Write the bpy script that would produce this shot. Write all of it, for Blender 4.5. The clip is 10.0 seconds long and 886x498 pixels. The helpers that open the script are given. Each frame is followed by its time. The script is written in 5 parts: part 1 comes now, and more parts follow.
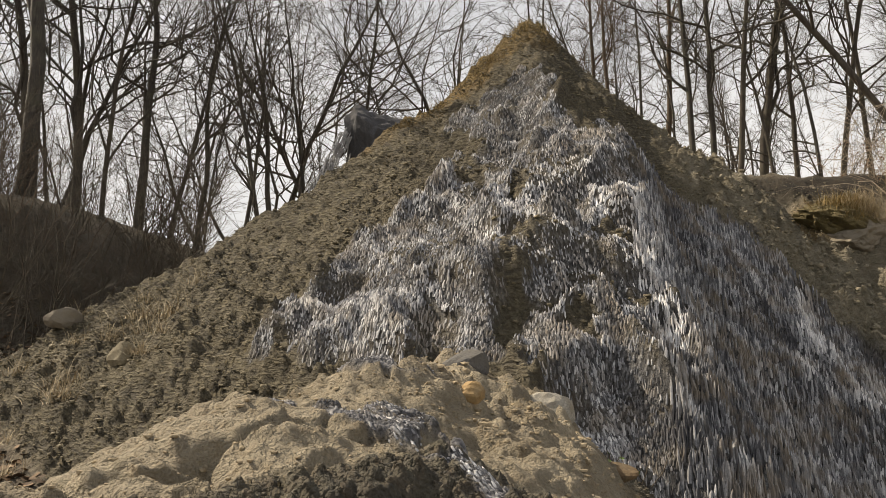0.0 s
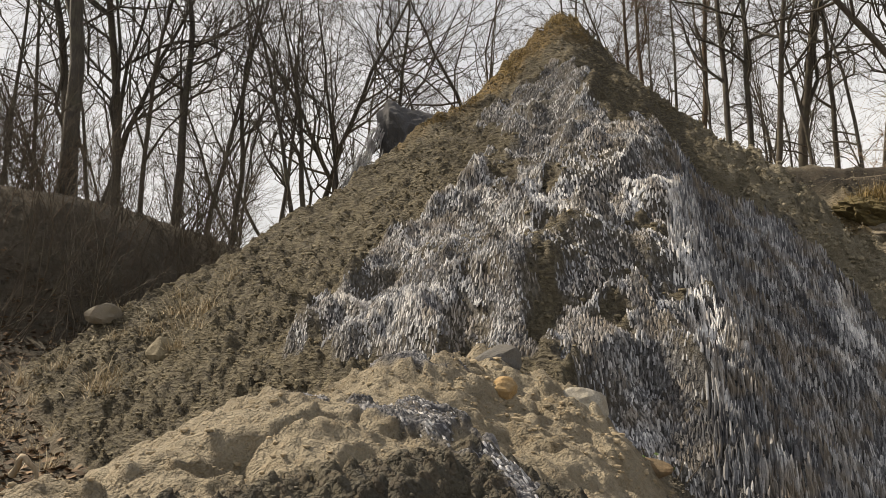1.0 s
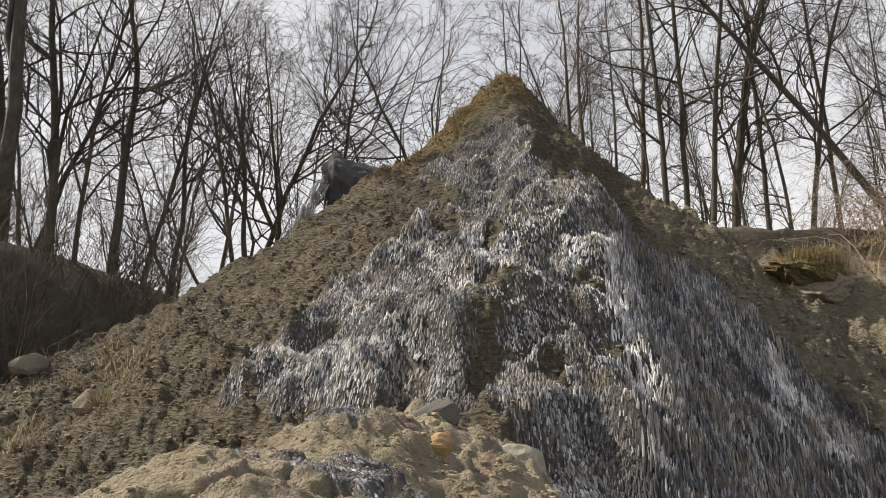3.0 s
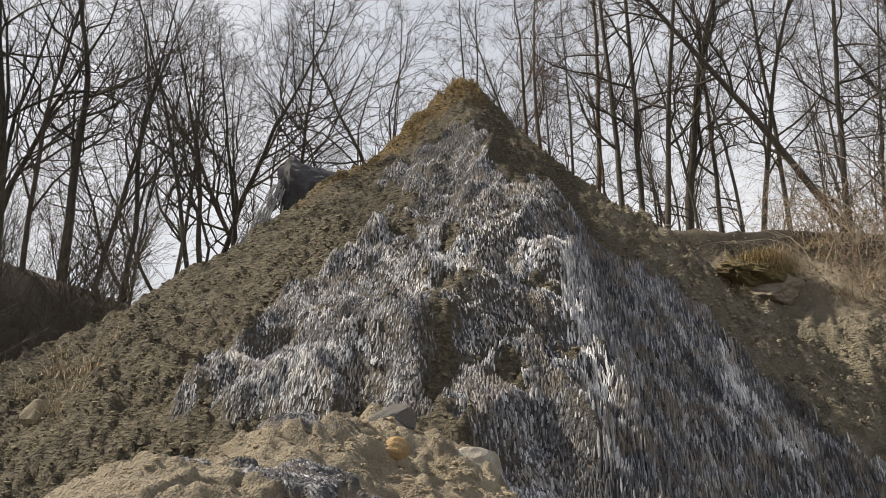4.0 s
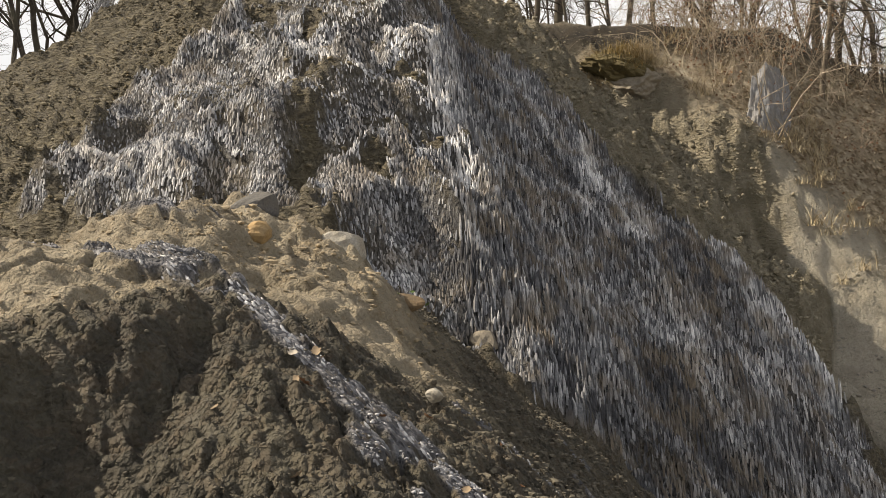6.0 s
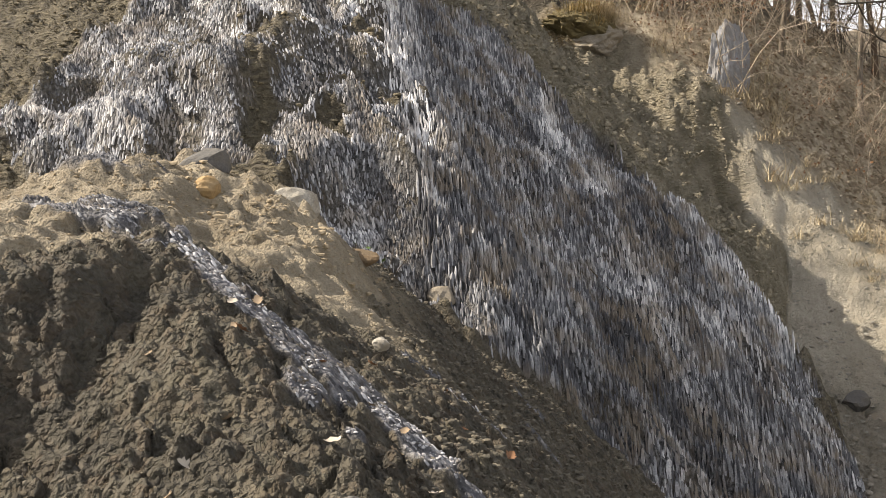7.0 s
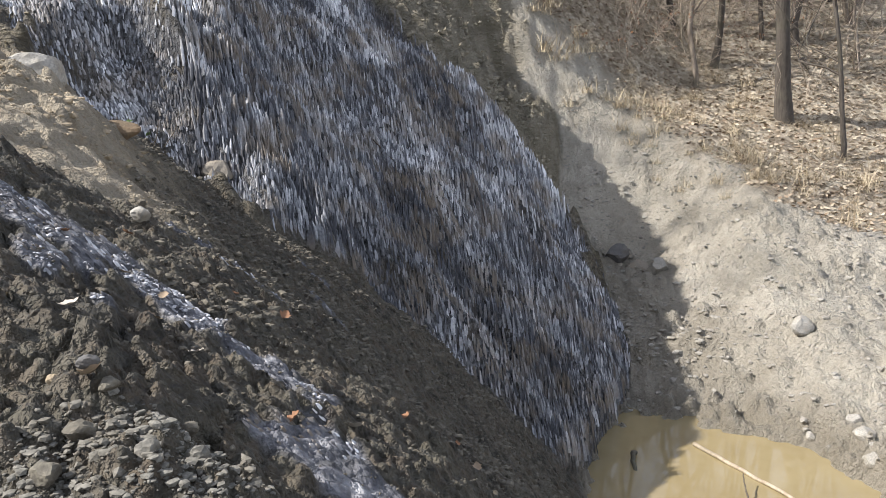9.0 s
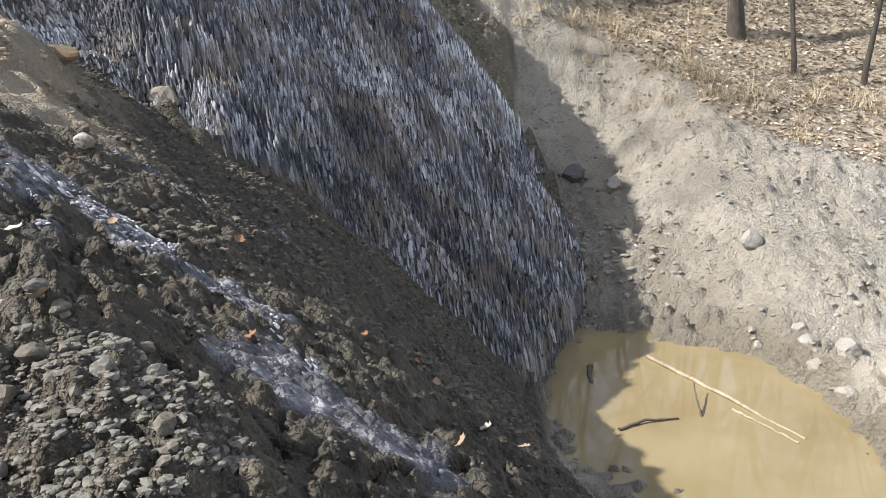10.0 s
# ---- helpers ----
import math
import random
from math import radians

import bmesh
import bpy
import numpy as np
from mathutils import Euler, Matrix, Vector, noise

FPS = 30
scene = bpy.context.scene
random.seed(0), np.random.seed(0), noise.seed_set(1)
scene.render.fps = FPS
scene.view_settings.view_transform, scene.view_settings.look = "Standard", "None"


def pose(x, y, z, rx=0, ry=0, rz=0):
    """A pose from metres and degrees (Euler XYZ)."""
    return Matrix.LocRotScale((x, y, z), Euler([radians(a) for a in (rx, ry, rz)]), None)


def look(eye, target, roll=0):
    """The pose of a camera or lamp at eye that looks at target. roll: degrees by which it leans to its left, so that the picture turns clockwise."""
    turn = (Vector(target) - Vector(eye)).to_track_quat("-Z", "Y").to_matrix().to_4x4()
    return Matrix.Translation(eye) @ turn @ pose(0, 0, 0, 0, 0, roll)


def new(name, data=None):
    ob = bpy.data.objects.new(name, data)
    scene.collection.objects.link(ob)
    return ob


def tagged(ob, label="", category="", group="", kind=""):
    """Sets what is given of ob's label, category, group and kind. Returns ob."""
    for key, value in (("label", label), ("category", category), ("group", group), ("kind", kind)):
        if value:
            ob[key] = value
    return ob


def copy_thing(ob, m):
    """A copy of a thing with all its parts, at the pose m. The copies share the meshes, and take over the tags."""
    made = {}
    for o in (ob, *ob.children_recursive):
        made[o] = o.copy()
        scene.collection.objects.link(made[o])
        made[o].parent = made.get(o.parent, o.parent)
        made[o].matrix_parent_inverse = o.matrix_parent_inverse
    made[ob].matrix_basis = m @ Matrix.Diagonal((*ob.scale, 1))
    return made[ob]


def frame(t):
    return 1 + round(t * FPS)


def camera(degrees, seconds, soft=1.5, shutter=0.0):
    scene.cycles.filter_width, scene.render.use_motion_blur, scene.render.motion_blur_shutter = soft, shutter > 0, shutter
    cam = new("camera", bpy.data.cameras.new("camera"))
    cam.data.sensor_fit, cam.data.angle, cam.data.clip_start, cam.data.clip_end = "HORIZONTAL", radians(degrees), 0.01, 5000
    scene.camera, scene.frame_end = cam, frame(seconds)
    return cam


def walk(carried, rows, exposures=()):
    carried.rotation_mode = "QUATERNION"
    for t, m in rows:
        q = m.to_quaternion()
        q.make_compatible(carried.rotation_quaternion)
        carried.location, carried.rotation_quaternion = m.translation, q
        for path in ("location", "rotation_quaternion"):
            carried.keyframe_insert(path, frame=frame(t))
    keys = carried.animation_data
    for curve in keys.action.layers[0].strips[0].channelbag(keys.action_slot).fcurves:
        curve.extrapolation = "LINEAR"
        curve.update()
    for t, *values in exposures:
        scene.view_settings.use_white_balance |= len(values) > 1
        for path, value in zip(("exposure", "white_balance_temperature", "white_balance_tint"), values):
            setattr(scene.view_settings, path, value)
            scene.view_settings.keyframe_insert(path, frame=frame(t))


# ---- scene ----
cam = camera(57.7, 10.0, soft=0.6)
PATH = [
    (0, (0.000, -0.000, 0.000), (-0.0035, 1.9692, 0.3479), 1.60),
    (0.5, (0.007, -0.002, 0.002), (-0.0912, 1.9660, 0.3434), 1.87),
    (1, (0.013, -0.004, 0.003), (-0.0737, 1.9663, 0.3358), 1.69),
    (1.5, (0.019, -0.006, 0.005), (-0.0175, 1.9628, 0.3554), 1.78),
    (2, (0.026, -0.008, 0.007), (0.0355, 1.9480, 0.4249), 1.81),
    (2.5, (0.032, -0.010, 0.009), (0.0593, 1.9391, 0.4574), 2.21),
    (3.8, (0.067, -0.002, 0.003), (0.1867, 1.9354, 0.4855), 0.84),
    (4, (0.072, -0.001, 0.002), (0.2212, 1.9352, 0.4822), 0.81),
    (4.5, (0.086, 0.002, 0.000), (0.3014, 1.9358, 0.4642), 0.47),
    (5, (0.101, 0.007, -0.031), (0.4220, 1.9600, 0.2580), -0.22),
    (5.5, (0.117, 0.012, -0.062), (0.5199, 1.9622, 0.1228), -0.63),
    (6, (0.132, 0.017, -0.093), (0.6011, 1.9610, -0.1040), -0.89),
    (7.3, (0.259, -0.025, -0.171), (0.8510, 1.8806, -0.3020), -1.63),
    (7.5, (0.279, -0.032, -0.183), (0.9272, 1.8532, -0.3453), -1.54),
    (8, (0.301, -0.005, -0.214), (1.1463, 1.7905, -0.4616), -2.01),
    (8.5, (0.323, 0.022, -0.245), (1.2728, 1.7432, -0.6114), -2.48),
    (9, (0.325, 0.015, -0.257), (1.3097, 1.7055, -0.6722), -2.60),
    (9.5, (0.326, 0.009, -0.268), (1.3143, 1.6509, -0.8403), -2.19),
    (10, (0.328, 0.003, -0.279), (1.3681, 1.6025, -0.8781), -3.42),
]
walk(cam, [(t, look(eye, target, roll)) for t, eye, target, roll in PATH], [(0, 0.24, 7400, 10), (2.5, 0.24, 7150, 10), (4.0, 0.19, 6850, 10), (5.0, 0.06, 7100, 10), (6.0, 0.4, 7300, 10), (7.5, 0.9, 6550, 12), (8.0, 0.9, 6050, 12), (8.5, 0.88, 5900, 12), (10.0, 0.85, 5900, 12)])

# ---- sky and sun ----
SUN_BEARING, SUN_HEIGHT = -68.0, 43.0
world = bpy.data.worlds.new("world")
scene.world = world
world.use_nodes = True
wn = world.node_tree
wn.nodes.clear()
sky = wn.nodes.new("ShaderNodeTexSky")
sky.sky_type, sky.sun_disc = "NISHITA", False
sky.sun_elevation, sky.sun_rotation = radians(SUN_HEIGHT), radians(SUN_BEARING)
sky.air_density, sky.dust_density, sky.ozone_density = 1.0, 3.0, 1.0
place = wn.nodes.new("ShaderNodeTexCoord")
cloud = wn.nodes.new("ShaderNodeTexNoise")
cloud.inputs["Scale"].default_value, cloud.inputs["Detail"].default_value = 2.2, 6.0
ramp = wn.nodes.new("ShaderNodeValToRGB")
ramp.color_ramp.elements[0].position, ramp.color_ramp.elements[0].color = 0.35, (0.6, 0.6, 0.6, 1)
ramp.color_ramp.elements[1].position, ramp.color_ramp.elements[1].color = 0.65, (1.0, 1.0, 1.0, 1)
mixed = wn.nodes.new("ShaderNodeMix")
mixed.data_type = "RGBA"
veil = (9.2, 9.5, 10.2, 1)
background = wn.nodes.new("ShaderNodeBackground")
background.inputs["Strength"].default_value = 0.086
out = wn.nodes.new("ShaderNodeOutputWorld")
wn.links.new(place.outputs["Generated"], cloud.inputs["Vector"])
wn.links.new(cloud.outputs["Fac"], ramp.inputs["Fac"])
split = wn.nodes.new("ShaderNodeSeparateXYZ")
haze = wn.nodes.new("ShaderNodeMapRange")
haze.inputs["From Min"].default_value, haze.inputs["From Max"].default_value = 0.3, 0.85
haze.inputs["To Min"].default_value, haze.inputs["To Max"].default_value = 1.0, 0.35
share = wn.nodes.new("ShaderNodeMath")
share.operation = "MULTIPLY"
wn.links.new(place.outputs["Generated"], split.inputs["Vector"])
wn.links.new(split.outputs["Z"], haze.inputs["Value"])
wn.links.new(haze.outputs["Result"], share.inputs[0])
wn.links.new(ramp.outputs["Color"], share.inputs[1])
wn.links.new(share.outputs["Value"], mixed.inputs["Factor"])
wn.links.new(sky.outputs["Color"], mixed.inputs["A"])
mixed.inputs["B"].default_value = veil
wn.links.new(mixed.outputs["Result"], background.inputs["Color"])
wn.links.new(background.outputs["Background"], out.inputs["Surface"])

sun = new("sun", bpy.data.lights.new("sun", "SUN"))
sun.data.energy, sun.data.angle, sun.data.color = 5.4, radians(0.6), (1.0, 0.93, 0.82)
b, e = radians(SUN_BEARING), radians(SUN_HEIGHT)
sun.matrix_world = look((20 * math.sin(b) * math.cos(e), 20 * math.cos(b) * math.cos(e), 20 * math.sin(e)), (0, 0, 0))

# ---- materials ----
class Nodes:
    """A small helper to write node materials."""

    def __init__(self, name):
        self.mat = bpy.data.materials.new(name)
        self.mat.use_nodes = True
        self.tree = self.mat.node_tree
        self.tree.nodes.clear()
        self.out = self.tree.nodes.new("ShaderNodeOutputMaterial")
        self.shader = self.tree.nodes.new("ShaderNodeBsdfPrincipled")
        self.tree.links.new(self.shader.outputs["BSDF"], self.out.inputs["Surface"])
        self.where = self.tree.nodes.new("ShaderNodeTexCoord").outputs["Object"]
        self.geo = self.tree.nodes.new("ShaderNodeNewGeometry")

    def put(self, socket, value):
        if isinstance(value, bpy.types.NodeSocket):
            self.tree.links.new(value, socket)
        elif isinstance(value, tuple) and len(value) == 3 and socket.type == "RGBA":
            socket.default_value = (*value, 1)
        else:
            socket.default_value = value

    def noise(self, size, detail=4.0, rough=0.55, stretch=None):
        n = self.tree.nodes.new("ShaderNodeTexNoise")
        n.inputs["Scale"].default_value, n.inputs["Detail"].default_value, n.inputs["Roughness"].default_value = 1 / size, detail, rough
        self.put(n.inputs["Vector"], self.stretched(stretch) if stretch else self.where)
        return n.outputs["Fac"]

    def stretched(self, scale, turn=(0, 0, 0)):
        m = self.tree.nodes.new("ShaderNodeMapping")
        m.inputs["Scale"].default_value, m.inputs["Rotation"].default_value = scale, [radians(a) for a in turn]
        self.put(m.inputs["Vector"], self.where)
        return m.outputs["Vector"]

    def cells(self, size, what="Distance"):
        n = self.tree.nodes.new("ShaderNodeTexVoronoi")
        n.inputs["Scale"].default_value = 1 / size
        self.put(n.inputs["Vector"], self.where)
        return n.outputs[what]

    def attribute(self, name):
        n = self.tree.nodes.new("ShaderNodeAttribute")
        n.attribute_name = name
        return n.outputs["Fac"]

    def ramp(self, value, *stops):
        r = self.tree.nodes.new("ShaderNodeValToRGB")
        self.put(r.inputs["Fac"], value)
        e = r.color_ramp.elements
        while len(e) < len(stops):
            e.new(0.5)
        for el, (pos, col) in zip(e, stops):
            el.position, el.color = pos, (*col, 1) if isinstance(col, tuple) else (col, col, col, 1)
        return r.outputs["Color"]

    def mix(self, fac, a, b, blend="MIX"):
        m = self.tree.nodes.new("ShaderNodeMix")
        m.data_type, m.blend_type = "RGBA", blend
        for key, v in (("Factor", fac), ("A", a), ("B", b)):
            self.put(m.inputs[key], v)
        return m.outputs["Result"]

    def math(self, op, a, b=0.0):
        m = self.tree.nodes.new("ShaderNodeMath")
        m.operation = op
        self.put(m.inputs[0], a), self.put(m.inputs[1], b)
        return m.outputs[0]

    def bump(self, height, strength=0.5, distance=0.02):
        n = self.tree.nodes.new("ShaderNodeBump")
        n.inputs["Strength"].default_value, n.inputs["Distance"].default_value = strength, distance
        self.put(n.inputs["Height"], height)
        self.put(self.shader.inputs["Normal"], n.outputs["Normal"])

    def done(self, colour, rough=0.9, **more):
        self.put(self.shader.inputs["Base Color"], colour)
        self.put(self.shader.inputs["Roughness"], rough)
        for key, v in more.items():
            self.put(self.shader.inputs[key.replace("_", " ").title()], v)
        return self.mat


def ground_material():
    n = Nodes("ground")
    big, mid, fine, grit = n.noise(1.6, 5), n.noise(0.35, 5), n.noise(0.06, 4), n.noise(0.012, 3)
    clay = n.ramp(big, (0.3, (0.075, 0.061, 0.036)), (0.7, (0.125, 0.103, 0.061)))
    clay = n.mix(n.ramp(mid, (0.42, 0.0), (0.62, 0.55)), clay, (0.075, 0.065, 0.05))
    turned = n.tree.nodes.new("ShaderNodeMapping")
    turned.inputs["Rotation"].default_value[2] = radians(35.6)
    n.put(turned.inputs["Vector"], n.where)
    drawn = n.tree.nodes.new("ShaderNodeMapping")
    drawn.inputs["Scale"].default_value = (7.0, 26.0, 26.0)
    n.put(drawn.inputs["Vector"], turned.outputs["Vector"])
    wrinkle = n.tree.nodes.new("ShaderNodeTexNoise")
    wrinkle.inputs["Scale"].default_value, wrinkle.inputs["Detail"].default_value = 1.0, 4.0
    n.put(wrinkle.inputs["Vector"], drawn.outputs["Vector"])
    wrinkle = wrinkle.outputs["Fac"]
    clay = n.mix(n.ramp(wrinkle, (0.42, 0.0), (0.66, 0.9)), clay, (0.2, 0.168, 0.105))
    rubble = n.ramp(mid, (0.35, (0.044, 0.038, 0.026)), (0.7, (0.112, 0.098, 0.066)))
    rubble = n.mix(n.ramp(fine, (0.45, 0.0), (0.7, 0.6)), rubble, (0.145, 0.13, 0.098))
    rubble = n.mix(n.ramp(n.cells(0.045, "Color"), (0.45, 0.0), (0.85, 0.4)), rubble, (0.115, 0.08, 0.048))
    sand = n.ramp(mid, (0.3, (0.22, 0.182, 0.122)), (0.7, (0.41, 0.352, 0.253)))
    sand = n.mix(n.ramp(fine, (0.5, 0.0), (0.75, 0.4)), sand, (0.24, 0.16, 0.075))
    bank = n.ramp(big, (0.3, (0.35, 0.315, 0.245)), (0.7, (0.49, 0.445, 0.36)))
    bank = n.mix(n.ramp(fine, (0.5, 0.0), (0.75, 0.6)), bank, (0.26, 0.23, 0.175))
    bank = n.mix(n.ramp(mid, (0.5, 0.0), (0.68, 0.55)), bank, (0.27, 0.238, 0.18))
    streak = n.noise(0.032, 4, 0.6, (1, 1, 0.22))
    # darker than the fingers on it: shade of the gaps put into the colour
    salt = n.ramp(streak, (0.34, (0.028, 0.028, 0.03)), (0.5, (0.1, 0.098, 0.097)), (0.68, (0.34, 0.336, 0.334)))
    salt = n.mix(n.ramp(mid, (0.5, 0.0), (0.66, 0.65)), salt, (0.12, 0.096, 0.062))
    near = n.ramp(n.noise(0.09, 4), (0.38, (0.085, 0.085, 0.09)), (0.55, (0.18, 0.18, 0.195)), (0.7, (0.45, 0.445, 0.45)))
    leaf = n.cells(0.085, "Color")
    litter = n.ramp(leaf, (0.1, (0.2, 0.156, 0.1)), (0.5, (0.44, 0.37, 0.26)), (0.9, (0.62, 0.54, 0.41)))
    litter = n.mix(n.ramp(mid, (0.4, 0.0), (0.65, 0.6)), litter, (0.2, 0.145, 0.09))
    moss = n.ramp(fine, (0.35, (0.11, 0.072, 0.024)), (0.65, (0.31, 0.21, 0.08)))
    col = clay
    # brown earth of the rim; on the left bank, brush shade painted as colour
    soil_and_shade = n.ramp(mid, (0.35, (0.022, 0.018, 0.012)), (0.7, (0.066, 0.05, 0.032)))
    for name, c in (("scarp", n.mix(0.8, clay, n.ramp(mid, (0.35, (0.19, 0.163, 0.106)), (0.65, (0.38, 0.335, 0.245))))), ("moss", moss), ("bank", bank), ("litter", litter), ("soil_and_shade", soil_and_shade), ("rubble", rubble),
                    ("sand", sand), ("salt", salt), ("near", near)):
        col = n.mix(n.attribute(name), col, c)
    # darker on the wet shore, and in the gully as painted shade
    col = n.mix(n.math("MULTIPLY", n.attribute("wet_and_shade"), 0.55), col, (0.13, 0.105, 0.065))
    col = n.mix(n.ramp(grit, (0.35, 0.35), (0.6, 0.0)), col, n.mix(1.0, col, (0.45, 0.43, 0.42), "MULTIPLY"))
    h = n.math("ADD", n.math("MULTIPLY", fine, 0.8), n.math("MULTIPLY", n.math("ADD", grit, n.math("MULTIPLY", n.noise(0.028, 3), 1.2)), 0.55))
    h = n.math("ADD", h, n.math("MULTIPLY", wrinkle, n.ramp(n.attribute("hillside"), (0.0, 0.0), (1.0, 3.0))))
    h = n.math("ADD", h, n.math("MULTIPLY", streak, n.ramp(n.attribute("salt"), (0.0, 0.0), (1.0, 1.5))))
    lumps = n.math("SUBTRACT", 1.0, n.math("ADD", n.cells(0.05), n.cells(0.021)))
    h = n.math("ADD", h, n.math("MULTIPLY", lumps, n.ramp(n.attribute("rubble"), (0.0, 0.0), (1.0, 0.5))))
    crumbs = n.math("SUBTRACT", 1.0, n.math("ADD", n.cells(0.09), n.cells(0.035)))
    h = n.math("ADD", h, n.math("MULTIPLY", n.math("ADD", crumbs, n.math("MULTIPLY", mid, 2.0)), n.ramp(n.attribute("bank"), (0.0, 0.0), (1.0, 0.28))))
    n.bump(h, 1.0, 0.07)
    rough = n.ramp(n.attribute("wet_and_shade"), (0.0, 0.93), (0.8, 0.85), (1.0, 0.4))
    return n.done(col, rough)


def salt_material():
    n = Nodes("salt_crystal")
    own = n.math("SUBTRACT", n.geo.outputs["Random Per Island"], 0.5)
    tone = n.math("ADD", n.attribute("tone"), n.math("MULTIPLY", own, 0.62))
    fine = n.noise(0.02, 4)
    tone = n.math("ADD", tone, n.math("MULTIPLY", n.math("SUBTRACT", fine, 0.5), 0.5))
    c = n.ramp(tone, (0.0, (0.035, 0.035, 0.04)), (0.3, (0.105, 0.107, 0.115)), (0.6, (0.32, 0.322, 0.33)), (1.0, (0.78, 0.77, 0.76)))
    c = n.mix(n.ramp(n.noise(0.4, 5), (0.46, 0.0), (0.64, 0.6)), c, (0.2, 0.155, 0.1))
    n.bump(fine, 0.6, 0.01)
    return n.done(c, n.ramp(fine, (0.3, 0.6), (0.7, 0.9)))


def bark_material(name, dark, pale):
    n = Nodes(name)
    rand = n.tree.nodes.new("ShaderNodeObjectInfo").outputs["Random"]
    s = n.noise(0.06, 5, 0.6, (1, 1, 0.2))
    c = n.ramp(s, (0.3, dark), (0.7, pale))
    c = n.mix(n.ramp(n.noise(0.7, 3), (0.5, 0.0), (0.7, 0.5)), c, (0.10, 0.10, 0.06))
    c = n.mix(n.math("MULTIPLY", rand, 0.22), c, (0.13, 0.09, 0.055))
    n.bump(s, 0.7, 0.02)
    return n.done(c, 0.9)


def stone_material(name, dark, pale, stain=(0.2, 0.16, 0.1)):
    n = Nodes(name)
    a, f = n.noise(0.12, 5), n.noise(0.015, 4)
    c = n.mix(n.ramp(a, (0.45, 0.0), (0.7, 0.6)), n.ramp(f, (0.3, dark), (0.7, pale)), stain)
    n.bump(f, 0.5, 0.01)
    return n.done(c, 0.85)


def plain_material(name, dark, pale, size=0.05, rough=0.85, islands=False):
    n = Nodes(name)
    v = n.geo.outputs["Random Per Island"] if islands else n.noise(size, 4)
    return n.done(n.ramp(v, (0.2, dark), (0.8, pale)), rough)


def water_material():
    n = Nodes("pond_water")
    murk = n.ramp(n.noise(0.9, 4), (0.3, (0.195, 0.15, 0.072)), (0.7, (0.255, 0.205, 0.11)))
    n.bump(n.noise(0.25, 2), 0.03, 0.01)
    return n.done(murk, 0.03)


GROUND, SALT_M = ground_material(), salt_material()
BARK = bark_material("grey_bark", (0.022, 0.019, 0.015), (0.075, 0.066, 0.054))
BARK_B = bark_material("brown_bark", (0.045, 0.03, 0.019), (0.125, 0.085, 0.055))
TWIG = bark_material("twig_bark", (0.032, 0.026, 0.019), (0.085, 0.069, 0.051))
PALE_TWIG = bark_material("pale_twig", (0.24, 0.19, 0.14), (0.52, 0.44, 0.34))
PALE_BARK = bark_material("pale_bark", (0.07, 0.057, 0.043), (0.26, 0.215, 0.165))
DRY_GRASS = plain_material("dry_grass", (0.2, 0.15, 0.085), (0.5, 0.415, 0.275), islands=True)
MOSS_M = plain_material("moss", (0.1, 0.072, 0.02), (0.3, 0.21, 0.08), islands=True)
TURF = stone_material("turf", (0.06, 0.05, 0.02), (0.16, 0.12, 0.045), (0.045, 0.034, 0.02))
LEAF_TAN = plain_material("tan_leaf", (0.16, 0.11, 0.065), (0.34, 0.26, 0.17), 0.02)
LEAF_RUST = plain_material("rust_leaf", (0.12, 0.058, 0.027), (0.25, 0.125, 0.06), 0.02)
LEAF_PALE = plain_material("pale_leaf", (0.3, 0.26, 0.2), (0.5, 0.44, 0.36), 0.02)
LEAF = plain_material("dry_leaf", (0.19, 0.135, 0.083), (0.50, 0.415, 0.295), islands=True)
DARK_LEAF = plain_material("brown_leaf", (0.07, 0.042, 0.022), (0.21, 0.135, 0.075), islands=True)
CLOD = stone_material("clay_clod", (0.125, 0.103, 0.065), (0.28, 0.236, 0.152), (0.135, 0.112, 0.07))
SCARP_CLOD = stone_material("scarp_clod", (0.15, 0.128, 0.083), (0.34, 0.3, 0.22), (0.15, 0.125, 0.08))
RUBBLE = stone_material("grey_rubble", (0.056, 0.048, 0.034), (0.15, 0.132, 0.095), (0.075, 0.06, 0.042))
GREY_LUMP = stone_material("grey_salt_lump", (0.07, 0.064, 0.05), (0.2, 0.186, 0.152), (0.1, 0.084, 0.058))
RUBBLE_PALE = stone_material("pale_rubble", (0.17, 0.15, 0.115), (0.33, 0.30, 0.24), (0.2, 0.17, 0.125))
SANDY = stone_material("sandy_crumb", (0.22, 0.17, 0.10), (0.38, 0.305, 0.20))
BANK_STONE = stone_material("bank_stone", (0.18, 0.166, 0.138), (0.35, 0.325, 0.275), (0.22, 0.19, 0.145))
PALE_STONE = stone_material("pale_stone", (0.21, 0.193, 0.162), (0.37, 0.345, 0.29))
DARK_STONE = stone_material("dark_stone", (0.055, 0.052, 0.048), (0.12, 0.112, 0.102), (0.11, 0.094, 0.072))
BROWN_STONE = stone_material("brown_stone", (0.14, 0.12, 0.09), (0.25, 0.215, 0.165))
ORANGE_STONE = stone_material("orange_stone", (0.24, 0.15, 0.06), (0.38, 0.25, 0.11))
SALT_KNOB = stone_material("salt_knob", (0.22, 0.222, 0.24), (0.62, 0.612, 0.61), (0.17, 0.16, 0.16))
SALT_DRIP = plain_material("salt_drip", (0.2, 0.2, 0.205), (0.5, 0.5, 0.5), 0.06, 0.7)
OUTCROP = stone_material("outcrop_rock", (0.03, 0.03, 0.033), (0.1, 0.1, 0.105), (0.06, 0.056, 0.052))
SALT_FACE = stone_material("salt_face", (0.11, 0.11, 0.115), (0.32, 0.32, 0.325), (0.13, 0.118, 0.1))
